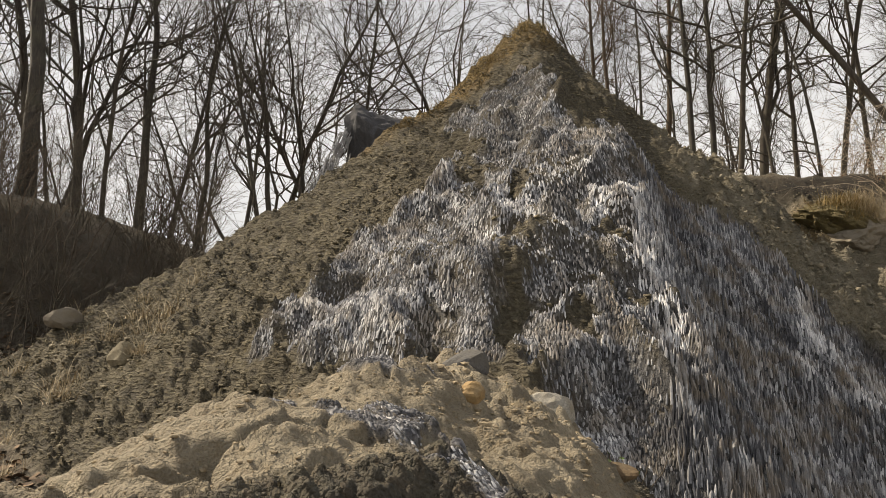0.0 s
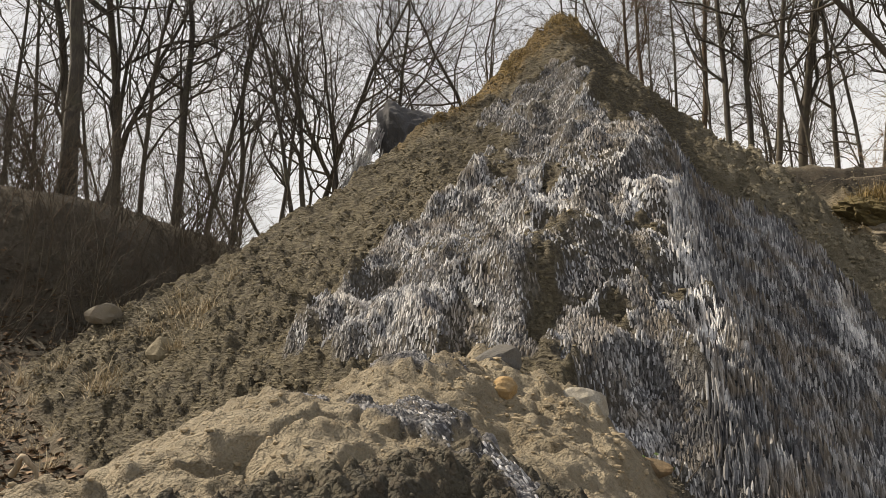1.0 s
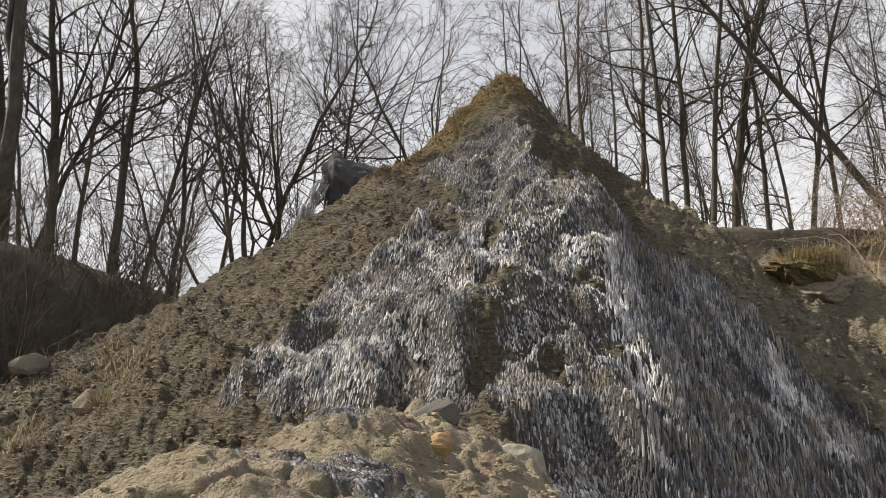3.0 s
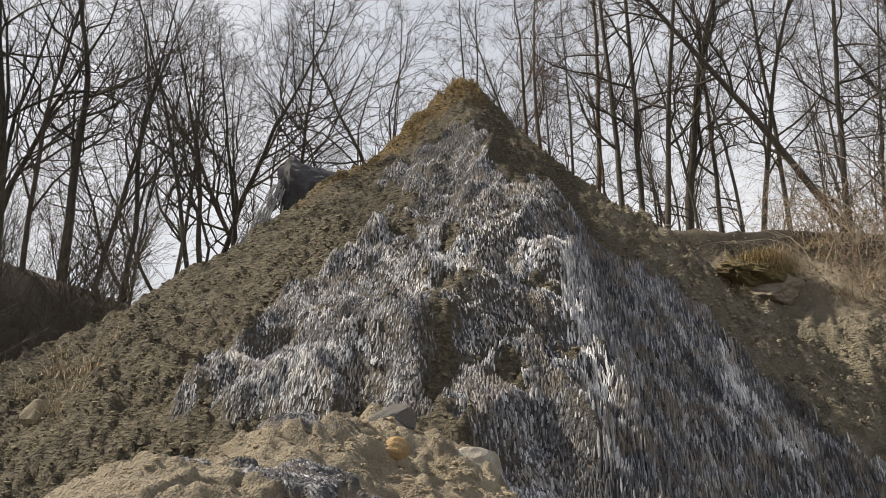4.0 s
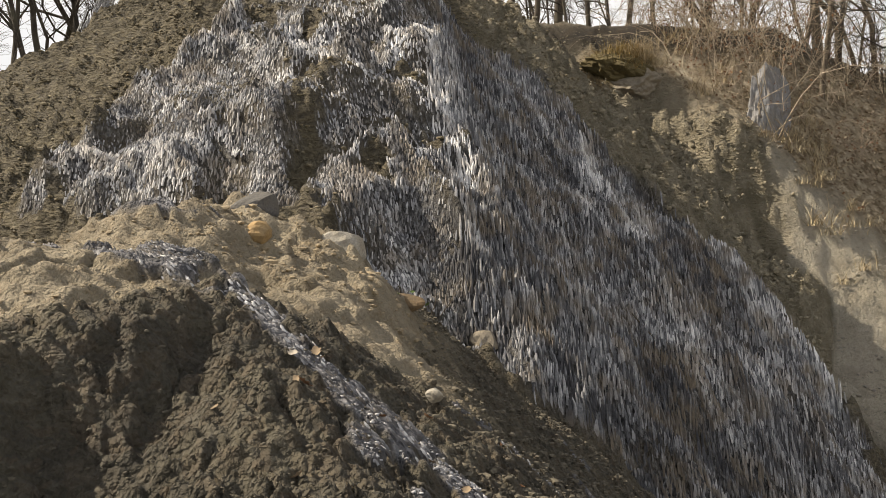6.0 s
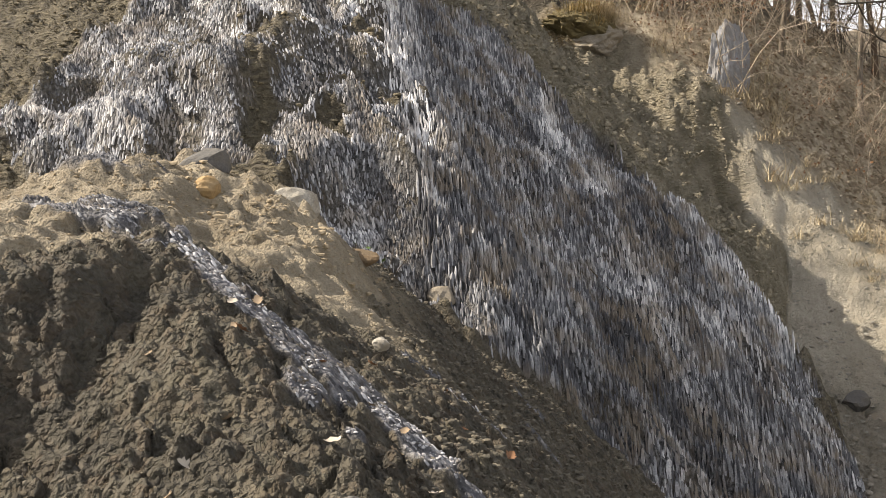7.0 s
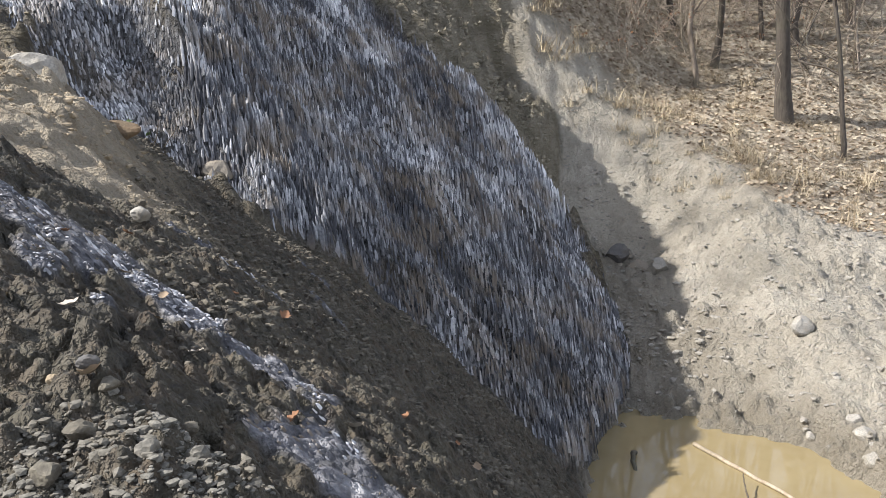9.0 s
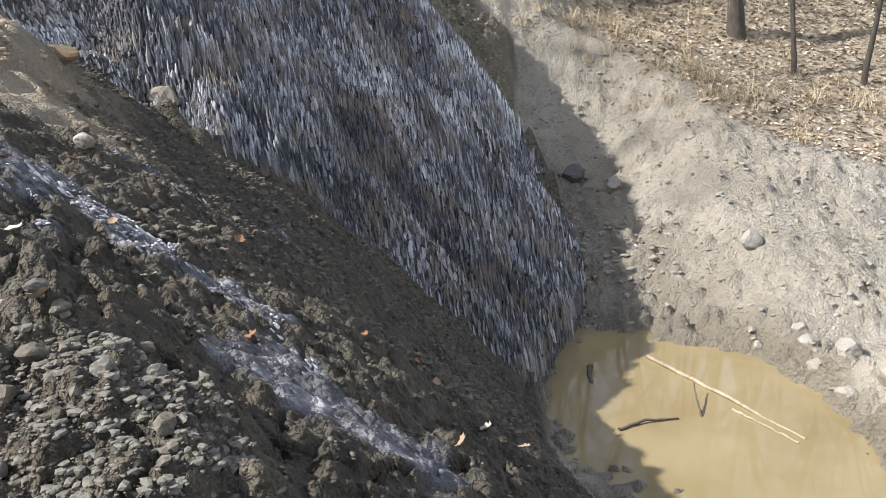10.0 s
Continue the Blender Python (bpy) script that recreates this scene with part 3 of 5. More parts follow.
def relief(x, y, m):
    """The fine lie of the surface, by what covers it."""
    far = step(22, 40, np.hypot(x, y))
    d1, w1 = cells(x + 0.05 * vnoise(x / 0.2, y / 0.2, 60), y, 0.36, 61)
    d2, w2 = cells(x, y + 0.03 * vnoise(x / 0.1, y / 0.1, 63), 0.14, 64)
    lump = 0.17 * w1 * np.maximum(0.52 - d1 * d1, 0) + 0.12 * w2 * np.maximum(0.52 - d2 * d2, 0)
    d7, w7 = cells(x + 0.04 * vnoise(x / 0.1, y / 0.1, 65), y, 0.085, 66)
    crumb = w7 * np.maximum(0.52 - d7 * d7, 0)
    # hillside: little terraces across the fall, clods
    fall = 0.58 * x + 0.81 * y + 0.35 * fbm(x, y, 0.9, 2, 71)
    terrace = 0.07 * vnoise(fall / 0.16, (0.81 * x - 0.58 * y) / 0.45, 72) + 0.055 * vnoise(fall / 0.09, (0.81 * x - 0.58 * y) / 0.2, 73)
    clay = 0.13 * fbm(x, y, 1.1, 6, 74, 0.62) + 0.45 * terrace + 0.85 * lump + 0.2 * crumb
    # salt: flutes that run down the fall
    across = (0.859 * x + 0.573 * y) / 1.03 + 0.05 * vnoise(x / 0.5, y / 0.5, 80)
    down = (0.573 * x - 0.859 * y) / 1.03
    flute = np.abs(vnoise(across / 0.13, down / 1.1, 81)) + 0.5 * np.abs(vnoise(across / 0.06, down / 0.6, 82))
    steps = vnoise(down / 0.4, across / 0.35, 83)
    ribs = np.abs(vnoise(across / 0.62, down / 3.5, 88))
    salt = 0.2 * fbm(x, y, 1.0, 3, 84) - 0.13 * flute + 0.08 * steps + (0.1 + 0.24 * step(-0.2, 0.4, inside(x, y, WALL))) * (0.5 - ribs) - 0.16 * step(-0.2, 0.4, inside(x, y, WALL)) * np.abs(vnoise(across / 0.27, down / 1.7, 89))
    ledge = np.abs(fbm(x + 0.1 * vnoise(x / 0.2, y / 0.2, 101), y, 0.5, 3, 87))
    sand = 0.09 * fbm(x, y, 0.7, 4, 85) + 0.03 * fbm(x, y, 0.16, 3, 86) - 0.06 * step(0.22, 0.0, ledge) + 0.7 * lump * step(4.2, 4.8, y) + 0.06 * crumb
    d3, w3 = cells(x, y, 0.055, 90)
    d4, w4 = cells(x + 0.04 * vnoise(x / 0.1, y / 0.1, 91), y, 0.17, 92)
    crack = np.abs(fbm(x + 0.06 * vnoise(x / 0.1, y / 0.1, 102), y, 0.34, 3, 93))
    d5, w5 = cells(x, y + 0.08 * vnoise(x / 0.2, y / 0.2, 103), 0.42, 104)
    d6, w6 = cells(x, y, 0.024, 105)
    rubble = 0.05 * crumb + 0.035 * w6 * np.maximum(0.52 - d6 * d6, 0) + 0.05 * fbm(x, y, 0.4, 6, 94, 0.5) + 0.03 * w5 * np.maximum(0.52 - d5 * d5, 0) + 0.07 * w3 * np.maximum(0.52 - d3 * d3, 0) + 0.05 * w4 * np.maximum(0.52 - d4 * d4, 0) - 0.035 * step(0.08, 0.0, crack)
    bank = 0.13 * fbm(x, y, 1.6, 6, 95, 0.6) + 0.22 * crumb * step(-0.2, 0.5, fbm(x, y, 0.7, 3, 68)) + lump * np.clip(0.35 + 0.8 * step(8.5, 10.5, y) + 0.5 * step(0.0, 0.7, fbm(x, y, 1.1, 2, 96)) + 0.5 * m["low"], 0, 1) - 0.03 * step(0.12, 0.0, np.abs(fbm(x, y, 0.6, 3, 100))) + 0.9 * m["wet_and_shade"] * lump + 0.025 * fbm(x, y, 0.2, 3, 108)
    woods = 0.12 * fbm(x, y, 2.4, 4, 97) + 0.02 * fbm(x, y, 0.12, 2, 98)
    rest = np.clip(1 - m["salt"] - m["rubble"] - m["sand"] - m["bank"] - m["litter"], 0, 1)
    h = rest * clay + m["salt"] * (salt + 0.12) + m["sand"] * sand + m["rubble"] * rubble * (1 - 0.6 * m["near"]) + m["bank"] * bank + m["litter"] * woods
    h = h + m["scarp"] * (1.9 * lump + 0.2 * fbm(x, y, 0.9, 4, 107) + 0.07 * fbm(x, y, 0.25, 3, 106))
    h = h + 0.03 * m["near"] + 0.06 * m["moss"] * fbm(x, y, 0.12, 2, 99)
    return h * (1 - 0.5 * far)


def ground(x, y):
    """Height of the finished ground."""
    x, y = np.asarray(x, float), np.asarray(y, float)
    heights = forms(x, y)
    return heights[3] + relief(x, y, masks(x, y, heights))


# ---- building ----
def mesh_from(name, verts, faces, material, smooth=True):
    me = bpy.data.meshes.new(name)
    verts, faces = np.asarray(verts, np.float32), np.asarray(faces, np.int32)
    n, k = faces.shape
    me.vertices.add(len(verts))
    me.vertices.foreach_set("co", verts.ravel())
    me.loops.add(n * k)
    me.loops.foreach_set("vertex_index", faces.ravel())
    me.polygons.add(n)
    me.polygons.foreach_set("loop_start", np.arange(0, n * k, k, dtype=np.int32))
    me.polygons.foreach_set("use_smooth", np.full(n, smooth))
    me.update(calc_edges=True)
    me.materials.append(material)
    return me


def part(name, mesh, parent=None, label="", at=None):
    ob = new(name, mesh)
    if at is not None:
        ob.matrix_world = at
    if parent is not None:
        ob.parent = parent
    return tagged(ob, label) if label else ob


# ---- the ground: one sheet, finer where the walk passes ----
def ground_sheet():
    bearing = np.concatenate([np.arange(-36, 66, 0.19), np.linspace(66, 324, 70)[:-1]])
    r = [0.01, 0.25, 0.45, 0.65, 0.85]
    while r[-1] < 3500:
        d = r[-1]
        r.append(d * (1.0048 if d < 5 else 1.0037 if d < 19 else 1.025 if d < 70 else 1.15))
    r = np.array(r)
    rr, bb = np.meshgrid(r, np.radians(bearing), indexing="ij")
    x, y = 0.12 + rr * np.sin(bb), rr * np.cos(bb)
    heights = forms(x, y)
    m = masks(x, y, heights)
    z = heights[3] + relief(x, y, m)
    feet = step(1.25, 0.7, np.hypot(x - 0.0, y + 0.1))
    z = z * (1 - feet) + np.minimum(z, -1.55) * feet
    ni, nj = x.shape
    verts = np.stack([x, y, z], -1).reshape(-1, 3)
    i, j = np.meshgrid(np.arange(ni - 1), np.arange(nj), indexing="ij")
    a, b = i * nj + j, i * nj + (j + 1) % nj
    faces = np.stack([a, b, b + nj, a + nj], -1).reshape(-1, 4)[:, ::-1]
    me = mesh_from("ground", verts, faces, GROUND)
    m["hillside"] = np.clip(1 - m["salt"] - m["rubble"] - m["sand"] - m["bank"] - m["litter"], 0, 1)
    for key, v in m.items():
        me.attributes.new(key, "FLOAT", "POINT").data.foreach_set("value", np.clip(v, 0, 1).astype(np.float32).ravel())
    return tagged(new("ground", me), "bare clay hillside with fluted salt, sandy spur and leaf litter", "ground", kind="structure")


ground_sheet()

# the pond
u = np.linspace(0, 2 * math.pi, 65)[:-1]
rim = np.stack([5.9 + 3.2 * np.cos(u), 4.2 + 3.4 * np.sin(u), np.full(64, WATER)], -1)
me = bpy.data.meshes.new("water")
me.from_pydata([tuple(v) for v in rim], [], [tuple(range(64))])
me.materials.append(WATER_M)
tagged(new("water", me), "murky ochre pond below the salt wall", "pond", kind="structure")


# ---- salt: blades and fringes that hang down the fall ----
def fall(x, y, e=0.06):
    """Downhill direction in plan and steepness of the broad form."""
    gx = (broad(x + e, y) - broad(x - e, y)) / (2 * e)
    gy = (broad(x, y + e) - broad(x, y - e)) / (2 * e)
    g = np.hypot(gx, gy) + 1e-6
    return -gx / g, -gy / g, g


def salt_fingers(rng, count, box, key, size, keep, steep=0.55, ridge=1.1, axis=None, reach=(5.0, 14.0), stray=0.05):
    """Blunt rounded fingers of salt, rooted in the slope, leaning steeper than it, their tips upward."""
    x, y = rng.uniform(box[0], box[1], count), rng.uniform(box[2], box[3], count)
    ok = keep(x, y)
    x, y = x[ok], y[ok]
    m = masks(x, y)
    ok = m[key] > rng.uniform(0.2, 0.8, len(x))
    ok &= fbm(x, y, 0.6, 3, 119) > rng.uniform(-1.5, -0.1, len(x))
    x, y = x[ok], y[ok]
    z = ground(x, y)
    ok = z > -3.9
    x, y, z = x[ok], y[ok], z[ok]
    fx, fy, g = fall(x, y)
    n = len(x)
    g = np.clip(g, 0.35, 2.0)
    big = np.exp(0.4 * fbm(x, y, 0.7, 2, 120))
    length = size * rng.uniform(*reach, n) * big
    wide = size * rng.uniform(0.55, 1.15, n) * big ** 0.5
    c = 1 / np.hypot(1, g)
    up = np.stack([-fx * c, -fy * c, g * c], -1) * (1 - steep) + np.array([0, 0, steep])
    if axis is not None:
        up = up * (1 - steep) + np.array(axis) * steep
    up = up + rng.normal(0, stray, (n, 3))
    up /= np.linalg.norm(up, axis=1, keepdims=True)
    s = np.stack([-fy, fx, 0 * fx], -1)
    s = s - up * np.sum(s * up, 1, keepdims=True)
    s /= np.linalg.norm(s, axis=1, keepdims=True)
    o = np.cross(s, up)
    o *= np.sign(np.sum(o * np.stack([fx, fy, 0 * fx], -1), 1, keepdims=True))
    base = np.stack([x, y, z], -1)
    L, W = length[:, None, None], wide[:, None, None]
    bend = rng.normal(0, 0.07, n)[:, None, None]
    hang = np.where(z < -3.2, 1.4, 1.0)[:, None, None]
    rings = []
    for t, r, b in ((-0.45, 0.9, 0), (0.0, 1.0, 0.1), (0.3, 0.8, 0.6), (0.48, 0.4, 0.95)):
        r = r * rng.uniform(0.8, 1.2, n)[:, None, None]
        mid = base[:, None] + up[:, None] * L * t * (hang if t < 0 else 1) + s[:, None] * (L * bend * b + W * rng.normal(0, 0.14, n)[:, None, None])
        rings.append(np.concatenate([mid + s[:, None] * W * r * kx + o[:, None] * W * r * ky * ridge for kx, ky in ((-1, -0.5), (-0.5, 0.85), (0.5, 0.85), (1, -0.5))], 1))
    tip = base[:, None] + up[:, None] * L * 0.54 + s[:, None] * L * bend
    v = np.concatenate(rings + [tip], 1)
    f = []
    for k in range(3):
        for j in range(3):
            p, q = 4 * k + j, 4 * k + j + 1
            f += [[p, q, q + 4], [p, q + 4, p + 4]]
    f += [[12 + j, 13 + j, 16] for j in range(3)]
    faces = (np.arange(n)[:, None, None] * 17 + np.array(f)[None]).reshape(-1, 3)
    return v.reshape(-1, 3), faces, np.repeat(x, 17), np.repeat(y, 17)


# pale fringes of the salt; on sunlit ribs the sunlight is put into their tone
WHITE = [(0.17, [(2.3, 9.2), (2.22, 8.9), (2.25, 8.4), (2.3, 8.0)]), (0.14, [(5.35, 11.8), (4.9, 10.6), (4.25, 9.5)]),
         (0.09, [(1.9, 7.25), (2.3, 6.95), (3.0, 6.45)]), (0.25, [(6.6, 10.6), (7.4, 10.1), (7.8, 9.2)]), (0.15, [(5.5, 10.2), (5.0, 9.6)])]


def salt_object(name, label, rows):
    vs, fs, xs, ys, k = [], [], [], [], 0
    for v, f, x, y in rows:
        vs.append(v), fs.append(f + k), xs.append(x), ys.append(y)
        k += len(v)
    me = mesh_from(name, np.concatenate(vs), np.concatenate(fs), SALT_M, False)
    x, y = np.concatenate(xs), np.concatenate(ys)
    z = broad(x, y)
    across, down = 0.834 * x + 0.556 * y, 0.556 * x - 0.834 * y
    tone = 0.36 + 0.2 * fbm(across, down / 6, 0.16, 3, 130) + 0.16 * fbm(x, y, 0.7, 3, 134)
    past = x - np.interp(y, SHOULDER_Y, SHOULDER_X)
    # painted light: tone raised on the sunlit front, lowered on the shaded wall
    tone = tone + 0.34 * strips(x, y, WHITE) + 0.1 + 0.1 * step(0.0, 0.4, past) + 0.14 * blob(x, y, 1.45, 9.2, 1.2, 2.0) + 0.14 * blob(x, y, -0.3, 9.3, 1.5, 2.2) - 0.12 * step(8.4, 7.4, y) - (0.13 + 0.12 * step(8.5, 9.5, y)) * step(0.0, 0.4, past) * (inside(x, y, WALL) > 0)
    if name == "salt_crust":
        tone = 0.25 + 0.2 * step(0.05, 0.2, x) + 0.45 * fbm(x, y, 0.12, 3, 131)
    me.attributes.new("tone", "FLOAT", "POINT").data.foreach_set("value", tone.astype(np.float32))
    return tagged(new(name, me), label, "salt", kind="stuff")


rng = np.random.default_rng(5)
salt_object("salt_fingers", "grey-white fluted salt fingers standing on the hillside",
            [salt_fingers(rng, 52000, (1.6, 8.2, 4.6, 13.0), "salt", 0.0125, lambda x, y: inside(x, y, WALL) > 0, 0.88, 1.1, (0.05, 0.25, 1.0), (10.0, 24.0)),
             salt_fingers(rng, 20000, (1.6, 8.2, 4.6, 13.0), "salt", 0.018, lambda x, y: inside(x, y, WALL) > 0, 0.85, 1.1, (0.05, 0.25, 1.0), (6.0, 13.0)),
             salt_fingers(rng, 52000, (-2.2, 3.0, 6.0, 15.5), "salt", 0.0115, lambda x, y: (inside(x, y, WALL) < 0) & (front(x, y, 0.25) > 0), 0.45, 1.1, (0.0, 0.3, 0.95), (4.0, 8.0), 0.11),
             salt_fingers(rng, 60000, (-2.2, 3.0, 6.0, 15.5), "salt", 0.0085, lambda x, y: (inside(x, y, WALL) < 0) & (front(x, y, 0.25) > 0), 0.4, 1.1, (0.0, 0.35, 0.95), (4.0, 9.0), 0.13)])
salt_object("salt_crust", "white salt crust in a rill of the near slope",
            [salt_fingers(rng, 14000, (-1.2, 1.6, 1.5, 5.2), "near", 0.0065, lambda x, y: strips(x, y, [(1.6 * w, l) for w, l in NEAR_SALT]) > 0, 0.4, 0.8, None, (2.2, 5.0))])


# ---- clods: loose lumps of clay and salt ----
def lump_shape(seed, rough=0.34):
    """A rough lump of 20 faces, about 1 across."""
    bm = bmesh.new()
    bmesh.ops.create_icosphere(bm, subdivisions=1, radius=0.5)
    r = random.Random(seed)
    for v in bm.verts:
        v.co *= 1 + r.uniform(-rough, rough)
    v, f = np.array([v.co[:] for v in bm.verts]), np.array([[w.index for w in p.verts] for p in bm.faces])
    bm.free()
    return v, f


LUMPS = [lump_shape(i) for i in range(6)]


def clods(name, label, material, rng, count, box, key, small, large, keep=None, flat=0.75, smooth=False):
    x, y = rng.uniform(box[0], box[1], count), rng.uniform(box[2], box[3], count)
    m = masks(x, y)
    clay = np.clip(1 - m["salt"] - m["rubble"] - m["sand"] - m["bank"] - m["litter"], 0, 1)
    ok = (clay if key == "clay" else m[key]) > rng.uniform(0.3, 0.9, count)
    ok &= fbm(x, y, 0.5, 2, 140) > rng.uniform(-1.2, 0.5, count)
    if keep is not None:
        ok &= keep(x, y)
    x, y = x[ok], y[ok]
    z = ground(x, y)
    n = len(x)
    size = small * (large / small) ** (rng.uniform(0, 1, n) ** 2.6)
    a = rng.uniform(0, 2 * math.pi, n)
    sx, sy, sz = size * rng.uniform(0.8, 1.4, n), size * rng.uniform(0.7, 1.1, n), size * rng.uniform(0.6, 1.0, n) * flat
    vs, fs, k = [], [], 0
    which = rng.integers(0, len(LUMPS), n)
    for w, (lv, lf) in enumerate(LUMPS):
        i = np.nonzero(which == w)[0]
        q = lv[None] * np.stack([sx[i], sy[i], sz[i]], -1)[:, None]
        c, s = np.cos(a[i])[:, None], np.sin(a[i])[:, None]
        v = np.stack([q[..., 0] * c - q[..., 1] * s + x[i][:, None], q[..., 0] * s + q[..., 1] * c + y[i][:, None], q[..., 2] + (z[i] + 0.15 * sz[i])[:, None]], -1)
        vs.append(v.reshape(-1, 3))
        fs.append((lf[None] + (np.arange(len(i)) * len(lv))[:, None, None]).reshape(-1, 3) + k)
        k += len(i) * len(lv)
    return tagged(new(name, mesh_from(name, np.concatenate(vs), np.concatenate(fs), material, smooth)), label, "clods", kind="stuff")


clods("hill_clods", "dry grey-brown clay clods on the hill flank", CLOD, rng, 30000, (-7, 6, 7, 18), "clay", 0.025, 0.085, flat=0.7)
clods("scarp_clods", "olive clay clods strewn over the slope beside the salt", SCARP_CLOD, rng, 22000, (4, 11, 9.0, 17), "scarp", 0.025, 0.09, flat=1.1)
clods("salt_knobs", "white knobbly salt crust down the rill of the near slope", SALT_KNOB, rng, 60000, (-1.2, 1.6, 1.1, 5.2), "near", 0.004, 0.018, lambda x, y: (fbm(x, y, 0.15, 2, 141) > -0.1) & (y > 1.75), 0.8, True)
clods("near_clods", "crumbled clay and small stones on the near slope", RUBBLE, rng, 16000, (-1.6, 3.2, 0.9, 6.5), "rubble", 0.005, 0.02, None, 0.75, True)
clods("slope_clods", "clay clods on the lower near slope", RUBBLE, rng, 19000, (0.8, 4.2, 2.4, 6.8), "rubble", 0.01, 0.045, None, 0.85)
clods("rubble_heap", "grey crumbled salt and clay lumps heaped on the near slope", GREY_LUMP, rng, 8500, (0.1, 0.8, 0.9, 1.6), "rubble", 0.004, 0.024, lambda x, y: blob(x, y, 0.46, 1.2, 0.27, 0.3) > 0.3)
clods("sand_clods", "sandy crumbs on the spur", SANDY, rng, 4000, (-1.6, 1.6, 2.4, 6.6), "sand", 0.008, 0.035)
clods("mound_clods", "sandy lumps on the crumbling mound", SANDY, rng, 1200, (-0.6, 1.9, 4.4, 6.6), "sand", 0.015, 0.07)
clods("gully_clods", "clay lumps in the shaded gully", RUBBLE_PALE, rng, 3000, (6.4, 9.6, 5.6, 10.2), "bank", 0.02, 0.1, lambda x, y: along(x, y, [(7.5, 7.1), (8.6, 9.4)])[0] < 0.7)
clods("bank_clods", "pale clay crumbs and pebbles on the bank", BANK_STONE, rng, 24000, (5, 13, 2, 15), "bank", 0.012, 0.09, lambda x, y: broad(x, y) > WATER + 0.02)


# ---- trees ----
def tube(pts, radii, sides):
    pts, radii = np.asarray(pts), np.asarray(radii)
    t = np.gradient(pts, axis=0)
    t /= np.linalg.norm(t, axis=1, keepdims=True) + 1e-9
    ref = np.array([0.31, 0.95, 0.05]) if abs(t[0, 2]) > 0.7 else np.array([0.0, 0.0, 1.0])
    a = np.cross(t, ref)
    a /= np.linalg.norm(a, axis=1, keepdims=True) + 1e-9
    b = np.cross(t, a)
    ang = np.arange(sides) * 2 * math.pi / sides
    v = pts[:, None] + radii[:, None, None] * (a[:, None] * np.cos(ang)[:, None] + b[:, None] * np.sin(ang)[:, None])
    n = len(pts)
    i, j = np.meshgrid(np.arange(n - 1), np.arange(sides), indexing="ij")
    p, q = i * sides + j, i * sides + (j + 1) % sides
    return v.reshape(-1, 3), np.stack([p, q, q + sides, p + sides], -1).reshape(-1, 4)


def joined(tubes):
    vs, fs, k = [], [], 0
    for pts, radii, sides in tubes:
        v, f = tube(pts, radii, sides)
        vs.append(v), fs.append(f + k)
        k += len(v)
    return np.concatenate(vs), np.concatenate(fs)


def grow(rng, start, way, length, r0, r1, n, wander, rise):
    pts, p, w = [np.array(start, float)], np.array(start, float), np.array(way, float)
    for i in range(n):
        w = w + rng.normal(0, wander, 3) + np.array([0, 0, rise])
        w /= np.linalg.norm(w)
        p = p + w * length / n
        pts.append(p)
    return np.array(pts), np.linspace(r0, r1, n + 1)


def off(rng, way, angle):
    way = way / np.linalg.norm(way)
    side = np.cross(way, rng.normal(0, 1, 3))
    side /= np.linalg.norm(side) + 1e-9
    return way * math.cos(angle) + side * math.sin(angle)


def tree_parts(seed, height, r0, limbs, crook=0.05, first=0.35, lean=(0, 0), spread=0.36, side=9, twigs=7, angle=(0.5, 1.1), rise=0.07):
    rng = np.random.default_rng(seed)
    pts, rad = grow(rng, (0, 0, -0.4), (lean[0], lean[1], 1), height, r0, r0 * 0.1, 16, crook, 0.02)
    rad[0] *= 1.5
    rad[1] *= 1.1
    trunk, crown = [(pts, rad, 8)], []
    for i in range(limbs):
        s = first + (1 - first) * (i + rng.uniform(0, 1)) / limbs
        k = min(int(s * 16), 15)
        base = pts[k] + (pts[k + 1] - pts[k]) * (s * 16 - k)
        length = height * spread * rng.uniform(0.55, 1.2) * (1.15 - 0.75 * (s - first) / (1 - first))
        r = min(rad[k] * 0.55, 0.0075 * length + 0.012)
        w = off(rng, pts[k + 1] - pts[k], rng.uniform(*angle))
        p1, r1 = grow(rng, base, w, length, r, r * 0.15, 8, 0.27, rise)
        crown.append((p1, r1, 4))
        for j in range(side):
            a = rng.integers(1, 8)
            l2 = length * rng.uniform(0.25, 0.5) * (1.1 - 0.06 * a)
            w2 = off(rng, p1[a + 1] - p1[a - 1], rng.uniform(0.4, 0.95))
            p2, r2 = grow(rng, p1[a], w2, l2, r1[a] * 0.6, 0.005, 4, 0.32, 0.07)
            crown.append((p2, r2, 3))
            for q in range(twigs):
                c = rng.integers(1, 5)
                w3 = off(rng, p2[c] - p2[c - 1], rng.uniform(0.35, 0.9))
                p3, r3 = grow(rng, p2[c], w3, l2 * rng.uniform(0.25, 0.55), 0.0055, 0.002, 2, 0.3, 0.06)
                crown.append((p3, r3, 3))
    return joined(trunk), joined(crown)


def tree_thing(name, label, seed, bark, group="bare trees on the slope", category="tree", **how):
    trunk, crown = tree_parts(seed, **how)
    root = new(name)
    tagged(root, label, category, group)
    part("trunk", mesh_from("trunk", *trunk, bark), root)
    part("crown", mesh_from("crown", *crown, bark), root)
    return root


def spot(bearing, dist, turn=0.0, tilt=0.0):
    x, y = dist * math.sin(radians(bearing)), dist * math.cos(radians(bearing))
    z = float(broad(np.array([x]), np.array([y]))[0])
    return pose(x, y, z - 0.05, 0, tilt, turn)


